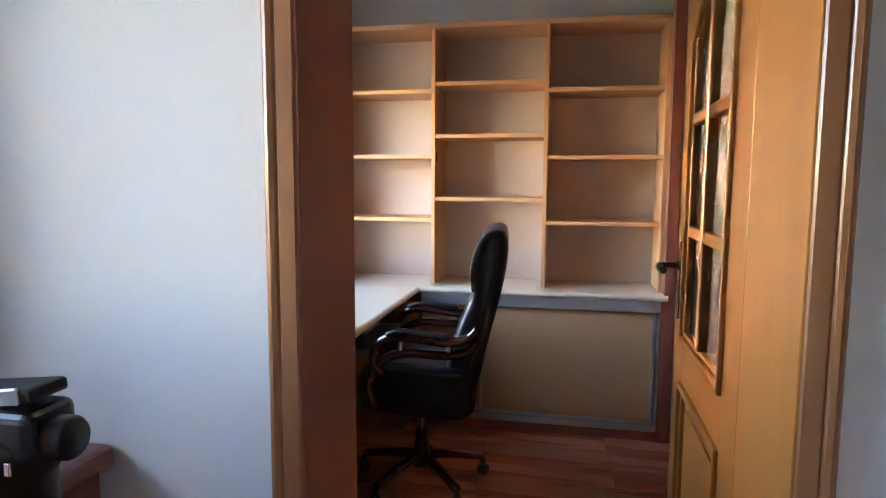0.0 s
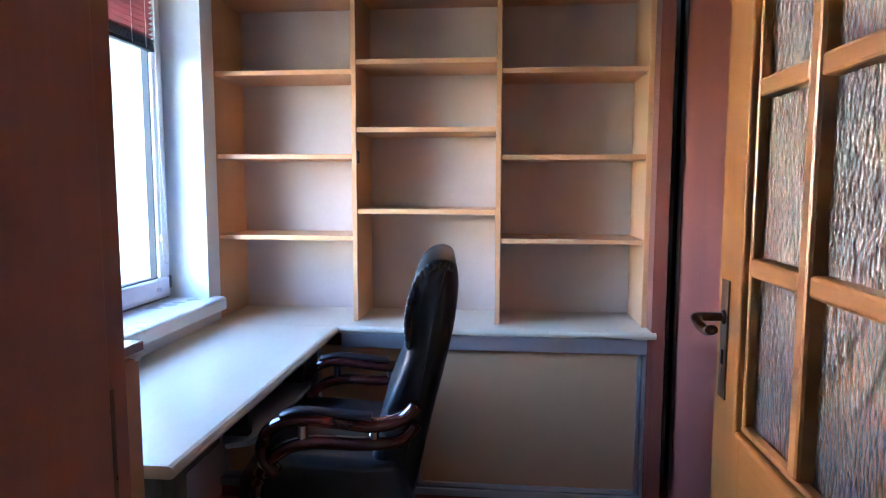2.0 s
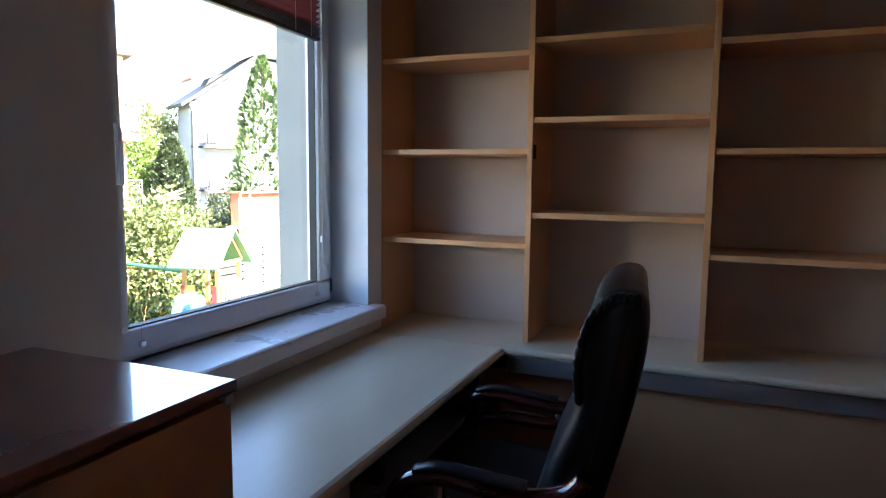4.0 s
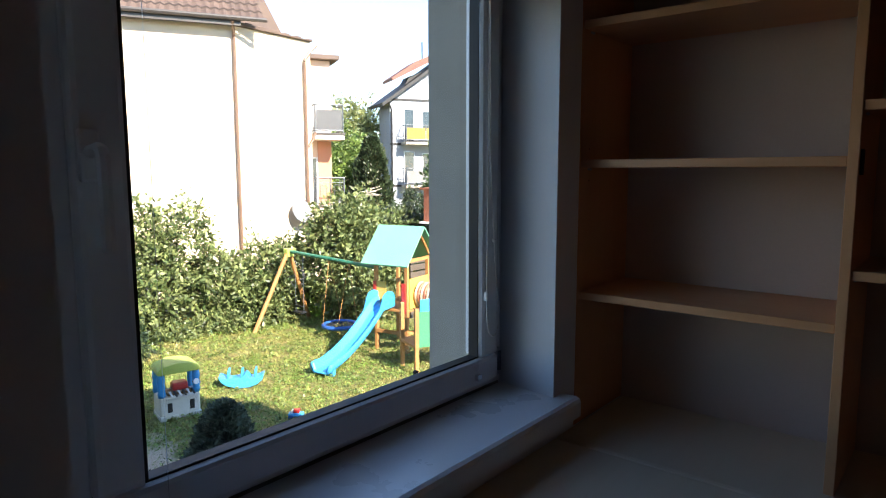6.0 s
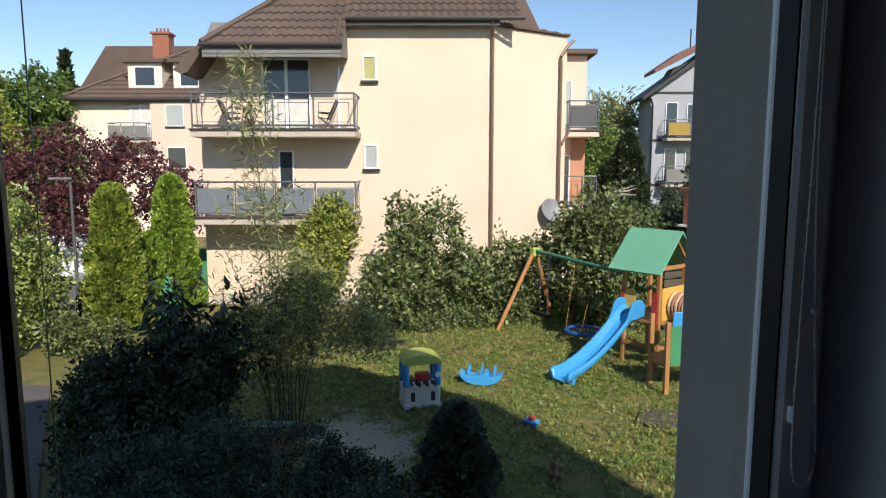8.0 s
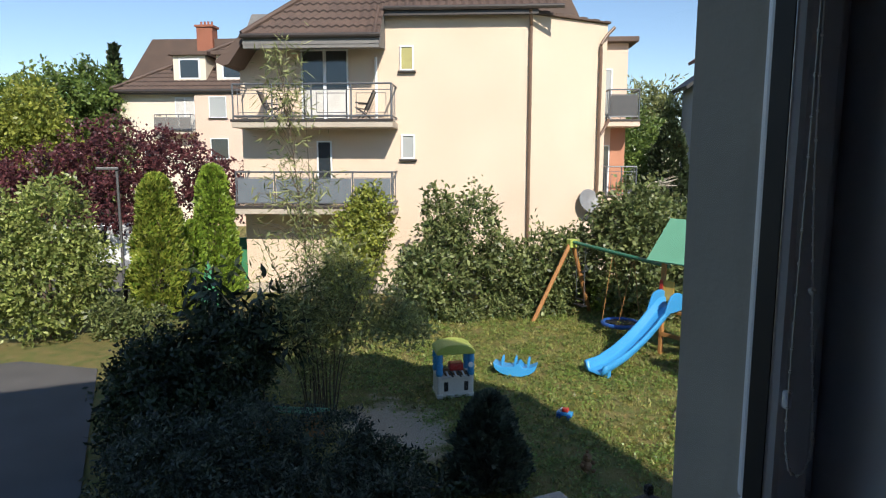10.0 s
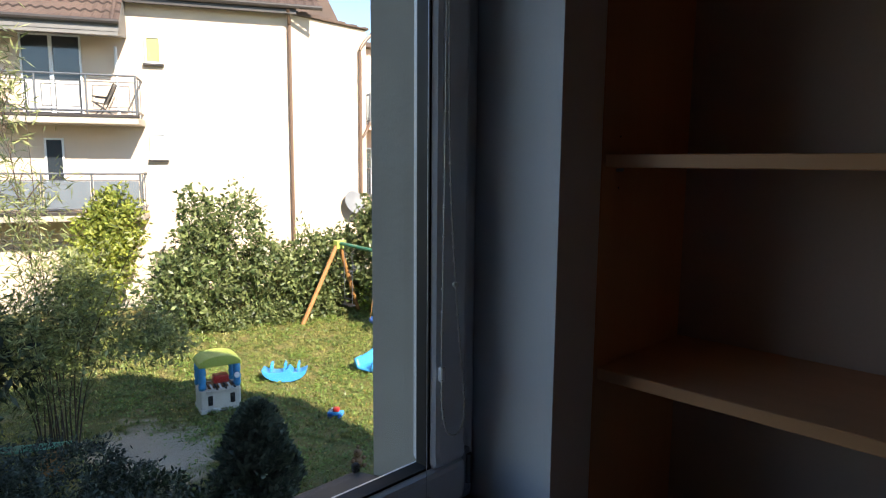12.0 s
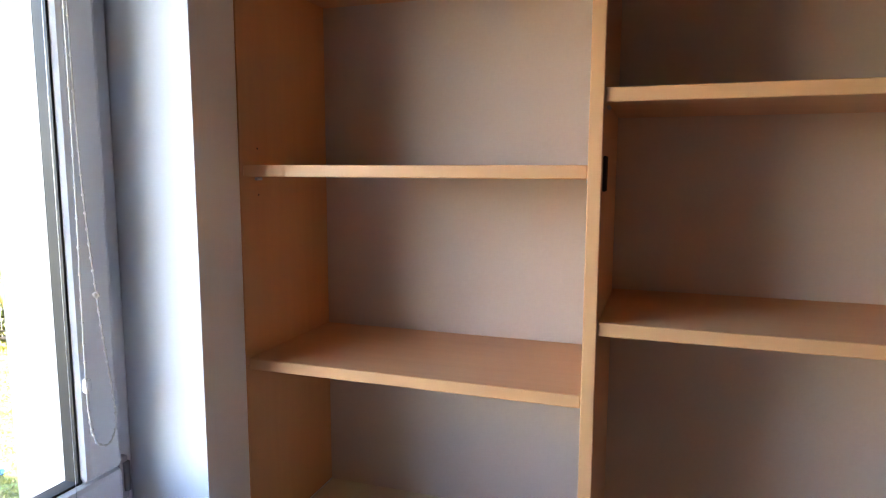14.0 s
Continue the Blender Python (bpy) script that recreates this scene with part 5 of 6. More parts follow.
HM = pose(HX, HY, GZ, 0, 0, HR)
for lx, face in ((-8.3, 1), (-5.2, -1)):
    c = lounge_chair(0, 0, 0, face)
    c.matrix_basis = HM @ pose(lx, -0.65, 5.673)
    for o in c.children_recursive:
        o.matrix_parent_inverse = Matrix()
tbl = thing("balcony_table", 0, 0, 0, label="small dark round table on the balcony", category="table", local=True)
tbl.matrix_basis = HM @ pose(-7.75, -0.7, 5.673)
part("top", lathe([(0.32, 0.68), (0.33, 0.69), (0.32, 0.71)], sides=18), M_DARKPL, tbl)
for k in range(3):
    a = 2.1 * k
    part("leg", tube([(0.25 * math.cos(a), 0.25 * math.sin(a), 0), (0.1 * math.cos(a), 0.1 * math.sin(a), 0.68)], 0.014, 6), M_DARKPL, tbl)
dish = thing("satellite_dish", 0, 0, 0, label="grey satellite dish on a bracket on the house wall", category="satellite dish", local=True)
dish.matrix_basis = HM @ pose(2.12, 1.15, 3.06)
bowl = lathe([(0.02, 0.0), (0.2, 0.02), (0.36, 0.075), (0.42, 0.12), (0.41, 0.125), (0.35, 0.09), (0.2, 0.035), (0.02, 0.012)], sides=28)
part("bowl", moved(bowl, pose(0, -0.12, 0, 68, 0, 28)), M_DISH, dish, "", True)
part("feed_arm", tube([(0.05, -0.15, -0.38), (0.28, -0.62, -0.1)], 0.014, 6), M_DISH, dish)
part("receiver", moved(lathe([(0.03, -0.06), (0.04, 0), (0.03, 0.06)], sides=10), pose(0.28, -0.62, -0.08, 60, 0, 28)), M_DARKPL, dish)
part("mast", tube(smooth_line([(0, -0.1, 0.0), (0, 0.0, -0.35), (0.0, 0.25, -0.4)], 4), 0.025, 8), M_DISH, dish)

far = thing("neighbour_house", HX, HY, GZ, HR, label="pale three-storey house with a brown hipped roof and dormers", category="house", local=True)
FY = 22.2
part("wall", bx(-26.3, -11.0, FY, FY + 10, -0.2, 9.1), M_STUCCO_W, far)
part("front_wall", bx(-20.75, -11.0, FY - 0.5, FY - 0.01, -0.2, 9.1), M_STUCCO_P, far, "pinkish projecting wall")
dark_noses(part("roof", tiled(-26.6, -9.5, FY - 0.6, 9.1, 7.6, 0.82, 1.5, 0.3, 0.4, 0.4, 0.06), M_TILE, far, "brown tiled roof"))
part("roof", prism([(-28.6, 10.2), (-26.3, 13.5), (-16.0, 13.5), (-16.0, 10.2)], "y", FY + 5.2, FY + 9.5), M_TILE, far, "brown roof of the rear wing")
part("hip_ridge", tube([(-26.6, FY - 0.6, 9.2), (-15.5, FY + 6.8, 15.3)], 0.12, 8), M_TILE, far)
part("fascia", bx(-26.5, -9.6, FY - 0.6, FY - 0.52, 8.85, 9.2), M_GUTTER, far)
part("gutter", tube([(-26.6, FY - 0.68, 9.05), (-9.6, FY - 0.68, 9.05)], 0.1, 8), M_GUTTER, far)
ch = part("chimney", bx(-22.75, -21.55, FY + 4.9, FY + 5.9, 12.4, 14.3, 0.02), M_BRICK, far, "orange brick chimney")
part("cap", bx(-22.85, -21.45, FY + 4.8, FY + 6.0, 14.3, 14.45), M_BRICK, ch)
for k in range(4):
    part("chimney_pot", lathe([(0.09, 0), (0.08, 0.3), (0.1, 0.32)], (-22.55 + 0.27 * k, FY + 5.4, 14.45), 8), M_BRICK, ch)
for x0, x1 in ((-22.45, -20.2), (-19.45, -17.3)):
    dm = part("dormer", bx(x0, x1, FY + 0.3, FY + 3.4, 9.5, 11.5), M_STUCCO_W, far, "roof dormer")
    part("dormer_roof", bx(x0 - 0.25, x1 + 0.25, FY + 0.0, FY + 4.2, 11.5, 11.75, 0.03), M_TILE, dm)
    part("frame", bx(x0 + 0.4, x1 - 0.4, FY + 0.27, FY + 0.3, 9.95, 11.3), M_PVC, dm)
    part("pane", bx(x0 + 0.5, x1 - 0.5, FY + 0.24, FY + 0.265, 10.05, 11.2), M_DARKGLASS, dm)
house_window(far, -22.3, -20.95, 6.5, 8.7, FY, M_CURTAIN, False, 2, "balcony_door")
house_window(far, -19.75, -18.55, 7.3, 8.7, FY - 0.5, M_BLINDGLASS)
house_window(far, -19.75, -18.5, 4.55, 5.95, FY - 0.5, M_DARKGLASS)
house_window(far, -16.6, -14.9, 7.3, 8.7, FY - 0.5, M_BLINDGLASS)
house_window(far, -24.6, -23.4, 3.6, 5.3, FY, M_DARKGLASS)
balcony(far, -23.4, -20.8, 1.0, 6.4, M_SOFFIT, None, 1.1, 3, FY)

east = thing("grey_house", HX, HY, GZ, HR, label="shaded grey house with a red tiled roof and yellow balcony boxes", category="house", local=True)
EY = 22.0
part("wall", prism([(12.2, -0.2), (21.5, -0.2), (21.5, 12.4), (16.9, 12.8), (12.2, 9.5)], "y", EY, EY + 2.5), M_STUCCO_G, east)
part("roof", prism([(11.5, 9.2), (16.9, 13.05), (21.6, 13.05), (21.6, 12.8), (16.9, 12.8), (11.55, 8.98)], "y", EY - 0.5, EY + 2.8), M_VERGE, east, "dark verge and roof edge")
dm = part("dormer", prism([(12.9, 9.6), (13.9, 11.25), (16.5, 12.2), (16.5, 10.6)], "y", EY + 0.6, EY + 2.0), M_VERGE, east, "dark dormer cheek")
part("dormer_roof", prism([(12.35, 10.98), (14.3, 12.28), (17.5, 13.6), (17.5, 13.4), (12.4, 10.78)], "y", EY - 0.1, EY + 2.2), M_TILE_R, dm, "red tiled dormer roof")
part("downspout", tube([(12.0, EY - 0.6, 9.1), (12.3, EY - 0.12, 8.7), (12.3, EY - 0.12, 0.2)], 0.06, 6), M_VERGE, east)
for z in (9.45, 6.35, 3.4):
    part("string_course", bx(12.2, 21.5, EY - 0.05, EY, z, z + 0.14), M_VERGE, east)
for z in (6.6, 3.6, 0.6):
    house_window(east, 13.2, 14.0, z, z + 2.3, EY, M_DARKGLASS, False)
    house_window(east, 14.6, 15.3, z + 0.75, z + 2.2, EY, M_DARKGLASS, False)
    balcony(east, 13.0, 16.0, 1.1, z - 0.05, M_OCHRE if z > 5 else M_SOFFIT, None, 1.15, 2, EY)
part("aerial_pole", rod((15.4, EY + 2, 12.3), (15.4, EY + 2, 14.0), 0.05, 8), M_VERGE, east)

out = thing("outbuilding", -17, 23.5, GZ, label="small terracotta outbuilding with pale trims behind the lawn", category="shed")
part("base_wall", bx(-17.5, -17.0, 23.0, 26.0, GZ - 0.1, -0.78), M_STUCCO, out, "pale plinth wall")
part("wall", bx(-17.45, -17.05, 22.5, 25.9, -0.70, 0.66), M_BRICK, out)
part("ledge", bx(-17.55, -16.85, 22.3, 26.1, -0.78, -0.70, 0.01), M_PVC, out, "white ledge")
part("roof", bx(-17.6, -16.8, 22.4, 26.15, 0.66, 0.74, 0.01), M_BRICK, out)
for y in (22.55, 23.15, 25.7):
    part("trim", bx(-17.05, -17.0, y, y + 0.09, -0.70, 0.66), M_PVC, out, "white upright trim")
fence = thing("slatted_fence", -12.4, 17.2, GZ, label="dark slatted wooden fence panel behind the play tower", category="fence")
for y in (16.2, 17.2, 18.2):
    part("post", bx(-12.48, -12.40, y - 0.04, y + 0.04, GZ - 0.1, -0.9, 0.006), M_VERGE, fence)
for k in range(9):
    part("slat", bx(-12.40, -12.378, 16.1, 18.3, GZ + 0.12 + 0.225 * k, GZ + 0.30 + 0.225 * k, 0.003), M_FENCEWOOD, fence)

# ---- trees and shrubs, far to near ----
plant("tree", "tall leafy green tree behind the neighbouring house", "tree", -52, -3.5, GZ, [(-52, -3.5, 3.8, 4, 3.4, 3.8), (-51, -0.5, 4.8, 3, 2.3, 3.4), (-52, -7, 2.2, 3.5, 3.5, 3.8), (-51, 0.6, 2.4, 3, 2.0, 4.2)], 34000, 0.3, L_TREE, 0.3, "background trees", 0.6)
plant("tree", "pale yellow-green tree beside the taller trees", "tree", -44, -4.2, GZ, [(-44, -3.4, 3.0, 2.2, 1.6, 3.0), (-44, -2.6, 1.6, 2.2, 1.7, 2.8), (-44, -6.0, 2, 2.5, 2.0, 2.8)], 20000, 0.24, L_YEL, 0.22, "background trees", 0.6)
column("spruce", "dark slender spruce tip above the trees", -56, 0.7, 12.9, 1.3, 4000, L_DARK, 0.5, 0.9)
plant("plum_tree", "purple-leaved plum tree with a broad crown", "tree", -29, 1.5, GZ, [(-29, 1.3, 1.3, 2.2, 2.0, 1.9), (-29, -1.0, 0.4, 2.0, 1.7, 1.8), (-28.5, 3.6, 1.0, 2.0, 1.6, 1.7), (-29, 5.2, 0.2, 1.6, 1.4, 1.4), (-28, 1.2, -0.2, 2.0, 2.0, 1.3), (-29, -2.6, 0.2, 1.6, 1.5, 1.6)], 26000, 0.14, L_PURPLE, 0.14, "", 0.65, 0.4)
plant("tree", "dense green tree behind the playground", "tree", -29, 27.3, GZ, [(-29, 27.2, 1.2, 1.9, 1.6, 2.6), (-29.5, 28.4, 2.6, 1.6, 1.5, 1.9), (-28.5, 26, 0.0, 1.8, 1.6, 2)], 16000, 0.19, L_TREE, 0.15, "background trees", 0.6)
plant("willow_tree", "pale willow tree far behind the conifer", "tree", -36, 36, GZ, [(-36, 35, 4.5, 2.5, 2.5, 2.3), (-36, 37.5, 3.8, 2.5, 2.5, 2.6)], 6000, 0.4, L_WILLOW, 0.2, "background trees", 0.3)
column("tall_conifer", "tall dark columnar conifer behind the shrubs", -25.6, 27.4, 6.3, 1.35, 11000, L_DARK, 0.22, 0.45)
column("tall_conifer", "tall airy green conifer before the grey house", -22.4, 31.0, 11.0, 2.3, 5200, L_CONIFER, 0.3, 0.7)
plant("dark_shrub", "dark evergreen shrub below the broad spruce", "shrub", -19.4, 23.2, GZ, [(-19.4, 23.1, -1.3, 1.1, 1.0, 1.3), (-19.8, 24.6, -0.9, 1.1, 1.2, 1.5), (-18.8, 22.4, -2.0, 0.9, 0.8, 0.9)], 9000, 0.16, L_DARK, 0.06, "", 0.5)
plant("shrub", "tall flowering shrub against the house wall", "shrub", -16.4, 10.6, GZ, [(-16.5, 10.2, -1.6, 1.0, 1.0, 1.35), (-16.3, 11.1, -0.8, 0.9, 0.72, 1.65), (-16.2, 9.4, -2.0, 0.9, 0.9, 1.0), (-16.1, 11.9, -1.9, 0.9, 0.8, 1.1), (-16.6, 10.1, -0.25, 0.45, 0.45, 1.05)], 12000, 0.15, L_BUSH, 0.06, "shrubs along the house", 0.5)
plant("shrub", "rounded dark green shrub against the house wall", "shrub", -15.7, 13.4, GZ, [(-15.8, 13.2, -1.8, 0.9, 0.95, 1.25), (-15.6, 14.2, -1.7, 0.9, 0.8, 1.2), (-15.6, 12.6, -2.2, 0.7, 0.7, 0.8)], 8000, 0.15, L_BUSH, 0.05, "shrubs along the house", 0.5)
plant("shrub", "large rounded evergreen shrub behind the play tower", "shrub", -14.2, 15.6, GZ, [(-14.3, 15.4, -0.7, 1.3, 1.25, 1.6), (-14.0, 16.6, -1.2, 1.2, 1.1, 1.4), (-14.0, 14.8, -1.7, 1.0, 0.9, 1.2), (-13.4, 15.6, -2.2, 1.2, 1.2, 0.8), (-14.2, 14.7, -0.4, 0.9, 0.8, 0.8)], 15000, 0.16, L_BUSH, 0.07, "shrubs along the house", 0.5)
plant("shrub", "low bright shrub at the edge of the lawn", "shrub", -15.3, 14.9, GZ, [(-15.2, 14.9, -2.6, 0.8, 0.7, 0.5)], 2500, 0.1, L_THUJA, 0.03, "shrubs along the house", 0.5)
plant("shrub", "low leafy undergrowth at the foot of the hedge", "shrub", -15.5, 12.2, GZ, [(-15.4, 11.6, -2.8, 0.6, 0.7, 0.32), (-15.2, 12.9, -2.8, 0.6, 0.7, 0.32), (-15.6, 10.3, -2.8, 0.6, 0.7, 0.3)], 4200, 0.11, L_BUSH, 0.02, "shrubs along the house", 0.5)
plant("shrub", "yellowing shrub below the balcony", "shrub", -18.6, 8.1, GZ, [(-18.7, 8.3, -1.2, 0.8, 0.75, 1.3), (-18.6, 8.7, -0.3, 0.7, 0.65, 1.05), (-18.5, 7.9, -2.0, 0.8, 0.7, 1.0)], 8000, 0.14, L_YEL, 0.05, "shrubs along the house", 0.5)
bare = bmesh.new()
for k in range(14):
    a, e = RNG.uniform(-1.2, 1.6), RNG.uniform(0.1, 0.5)
    tube(smooth_line([(-16, 17.0, 0.0), (-16 + 0.4 * math.sin(a), 17 + 0.5 * math.cos(a), 0.5 + e * 0.3), (-16 + 1.0 * math.sin(a), 17 + 1.2 * math.cos(a), 0.45 + e)], 3), 0.02, 5, bm=bare, taper=0.006)
t = thing("dry_shrub", -16, 17, GZ, label="shrub with pale bare arching twigs", category="shrub")
part("stem", rod((-16, 17, GZ), (-16, 17, 0.05), 0.05, 8, taper=0.03), M_BARK, t)
tagged(part("twigs", bare, M_CONCRETE, t), kind="stuff")
column("thuja", "browning green thuja column at the lawn's edge", -19.5, 2.68, 4.05, 0.78, 20000, L_THUJA_B, 0.12, 0.36, "thuja columns")
column("thuja", "bright green thuja column beside the house", -21.5, 4.36, 4.27, 0.77, 20000, L_THUJA, 0.12, 0.36, "thuja columns")
column("thuja", "small bright green thuja between the columns", -20.4, 3.62, 2.6, 0.55, 4000, L_THUJA, 0.13, 0.5, "thuja columns")
plant("cypress", "broad pale green cypress at the driveway", "conifer", -18.2, 0.1, GZ, [(-18.2, 0.0, -1.6, 1.2, 1.15, 1.4), (-18.2, 0.3, -0.2, 0.9, 0.85, 1.2), (-18.2, -0.9, -1.0, 0.9, 0.9, 1.7), (-18.0, 1.0, -1.2, 0.7, 0.6, 0.9), (-18.2, -2.0, -1.6, 1, 1, 1.3)], 24000, 0.125, L_CONE, 0.08, "", 0.5, 0.6)
plant("low_shrub", "low green shrub below the cypress", "shrub", -17.6, 1.6, GZ, [(-17.7, 1.5, -2.5, 0.6, 0.6, 0.6), (-17.4, 2.3, -2.7, 0.6, 0.6, 0.4)], 3000, 0.11, L_BUSH, 0.03, "", 0.5)
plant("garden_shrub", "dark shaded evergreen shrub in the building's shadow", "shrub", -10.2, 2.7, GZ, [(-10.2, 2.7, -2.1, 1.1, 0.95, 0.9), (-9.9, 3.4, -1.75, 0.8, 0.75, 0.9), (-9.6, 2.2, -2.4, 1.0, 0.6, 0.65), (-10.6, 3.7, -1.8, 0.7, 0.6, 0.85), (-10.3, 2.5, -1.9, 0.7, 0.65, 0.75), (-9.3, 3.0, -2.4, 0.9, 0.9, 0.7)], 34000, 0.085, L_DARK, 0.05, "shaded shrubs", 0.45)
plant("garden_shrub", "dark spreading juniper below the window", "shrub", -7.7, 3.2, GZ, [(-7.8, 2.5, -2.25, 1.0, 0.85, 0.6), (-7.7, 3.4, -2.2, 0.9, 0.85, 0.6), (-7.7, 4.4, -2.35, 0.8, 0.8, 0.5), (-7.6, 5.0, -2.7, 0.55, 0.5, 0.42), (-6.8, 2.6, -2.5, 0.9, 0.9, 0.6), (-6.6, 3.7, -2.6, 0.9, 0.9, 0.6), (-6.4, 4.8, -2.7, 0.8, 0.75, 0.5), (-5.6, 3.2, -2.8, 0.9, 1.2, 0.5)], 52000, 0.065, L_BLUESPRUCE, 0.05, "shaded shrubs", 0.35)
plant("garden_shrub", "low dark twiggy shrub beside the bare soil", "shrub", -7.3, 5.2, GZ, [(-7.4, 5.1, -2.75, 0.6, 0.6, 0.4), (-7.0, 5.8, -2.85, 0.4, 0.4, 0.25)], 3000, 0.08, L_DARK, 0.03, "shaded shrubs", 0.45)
for x, y, h in ((-10.3, 3.25, 2.75), (-10.0, 4.0, 2.6)):
    t = thing("laurel", x, y, GZ, label="upright dark laurel shoot with drooping leaves", category="shrub", group="laurel shoots")
    part("stem", tube([(x, y, GZ), (x + 0.03, y, GZ + h)], 0.02, 6, taper=0.008), M_BARK, t)
    tagged(part("crown", leaves([(x, y, GZ + h - 0.35, 0.22, 0.22, 0.42), (x + 0.1, y + 0.1, GZ + h - 0.9, 0.3, 0.3, 0.4)], 340, 0.24, 0.3, 0.3, 0.9, tuft=5), L_DARK, t), kind="stuff")
column("dwarf_spruce", "small blue-green dwarf spruce on the lawn", -7.15, 6.55, 1.24, 0.5, 12000, L_SPRUCE, 0.12, 0.5)

# slender sapling with narrow leaves, in front of the house
SX, SY = -10.3, 5.0
sap = thing("willow_sapling", SX, SY, GZ, label="slender multi-stemmed sapling with narrow drooping leaves", category="tree")
stems, tips = bmesh.new(), []
for k in range(18):
    a = 2 * math.pi * k / 18 + RNG.uniform(-0.2, 0.2)
    h = 6.4 if k == 0 else (5.4 if k == 1 else RNG.uniform(1.9, 3.6))
    sp = RNG.uniform(0.1, 0.3) if k < 2 else RNG.uniform(0.5, 1.6)
    ox, oy = (0.3, -0.6) if k == 0 else ((0.3, -0.2) if k == 1 else (sp * math.cos(a), sp * math.sin(a)))
    line = smooth_line([(SX + 0.22 * math.cos(a), SY + 0.22 * math.sin(a), GZ), (SX + ox * 0.4, SY + oy * 0.4, GZ + h * 0.5), (SX + ox, SY + oy, GZ + h)], 8)
    tube(line, 0.013, 5, bm=stems, taper=0.004)
    tips += [(p, (0.22 if k > 1 else 0.12 + 0.35 * (1 - j / len(line)))) for j, p in enumerate(line) if j > len(line) * (0.3 if k > 1 else 0.25)]
tagged(part("stems", stems, M_BARK, sap), kind="stuff")
blobs = [(p.x, p.y, p.z, r * 0.8, r * 0.8, 0.25) for p, r in tips]
tagged(part("crown", leaves(blobs, 3200, 0.13, 0.16, 0.0, 0.1, tuft=4), L_WILLOW, sap, "narrow grey-green leaves"), kind="stuff")
low = [(SX + 0.3, SY - 0.4, GZ + 2.0, 0.65, 0.7, 0.7), (SX + 0.3, SY + 0.35, GZ + 1.95, 0.75, 0.8, 0.75), (SX + 0.3, SY + 1.2, GZ + 1.7, 0.65, 0.65, 0.5), (SX + 0.3, SY + 0.15, GZ + 2.75, 0.5, 0.6, 0.6), (SX + 0.2, SY + 1.6, GZ + 1.6, 0.5, 0.4, 0.4)]
twigs, high = bmesh.new(), []
for k in range(46):
    f = RNG.random()
    z, a = GZ + 2.9 + 3.1 * f, RNG.uniform(0, 2 * math.pi)
    r = (0.95 - 0.72 * f) * RNG.uniform(0.5, 1.0)
    bx0, by0 = SX + 0.1 + 0.15 * f, SY - 0.15 - 0.4 * f
    line = smooth_line([(bx0, by0, z - 0.25), (bx0 + 0.5 * r * math.cos(a), by0 + 0.5 * r * math.sin(a), z + 0.1), (bx0 + r * math.cos(a), by0 + r * math.sin(a), z + 0.18)], 5)
    tube(line, 0.006, 4, bm=twigs, taper=0.002)
    high += [(p.x, p.y, p.z, 0.13, 0.13, 0.12) for p in line[1:]]
tagged(part("twigs", twigs, M_BARK, sap), kind="stuff")
tagged(part("upper_crown", leaves(high, 1200, 0.17, 0.12, 0.0, 0.3, tuft=3), L_WILLOW, sap, "long narrow sunlit leaves"), kind="stuff")
tagged(part("lower_crown", leaves(low, 7000, 0.11, 0.26, 0.0, 0.1, tuft=5), L_WILLOW, sap, "fine bushy lower leaves"), kind="stuff")

# ---- street furniture ----
lamp = thing("street_lamp", -20.4, 1.71, GZ, label="slim grey street lamp with a flat arm", category="street lamp")
part("post", tube([(-20.4, 1.71, GZ), (-20.4, 1.71, GZ + 4.22)], 0.05, 10, taper=0.035), M_POLE, lamp)
part("base", lathe([(0.075, 0), (0.075, 0.9), (0.055, 0.95)], (-20.4, 1.71, GZ), 12), M_DARKPL, lamp)
part("head", bx(-20.5, -20.3, 1.18, 1.76, GZ + 4.19, GZ + 4.27, 0.02), M_POLE, lamp, "flat lamp head")
van = thing("white_van", -29, 0.8, GZ, label="white delivery van parked behind the conifers", category="van")
part("body", prism([(-1.8, 0.35), (-1.85, 1.0), (-1.75, 1.85), (-1.55, 1.98), (1.6, 1.98), (1.8, 1.85), (1.9, 0.35)], "x", -29.9, -28.1, 0.06), M_VAN, van)
bpy.data.objects[van.children[0].name].matrix_basis = Matrix.Translation((0, 0.2, GZ))
part("rear_window", bx(-28.12, -28.08, -0.6, 0.9, GZ + 1.25, GZ + 1.75, 0.01), M_DARKGLASS, van)
part("tail_light", bx(-28.1, -28.06, 1.75, 1.9, GZ + 0.9, GZ + 1.5, 0.01), M_TOYRED, van, "red tail light")
for y in (-0.9, 1.5):
    w = part("wheel", moved(lathe([(0.2, -0.1), (0.33, -0.09), (0.34, 0), (0.33, 0.09), (0.2, 0.1)], sides=20), pose(-28.2, y, GZ + 0.34, 0, 90, 0)), M_DARKPL, van, "black tyre")
    part("rim", moved(lathe([(0.05, 0.1), (0.19, 0.105), (0.19, 0.115), (0.05, 0.12)], sides=16), pose(-28.2, y, GZ + 0.34, 0, 90, 0)), M_ALU, w)
par = thing("closed_parasol", -16, 3.7, GZ, label="closed blue-green garden parasol", category="parasol")
part("pole", rod((-16, 3.7, GZ), (-16, 3.7, GZ + 2.05), 0.02), M_RAIL, par)
part("canopy", lathe([(0.24, 0.95), (0.2, 1.2), (0.14, 1.6), (0.05, 1.95), (0.02, 2.0)], (-16, 3.7, GZ), 9), M_GREENPL, par, "folded green canopy")
bench = thing("garden_bench", -10.2, 4.35, GZ, label="weathered green slatted garden bench in the shade", category="bench")
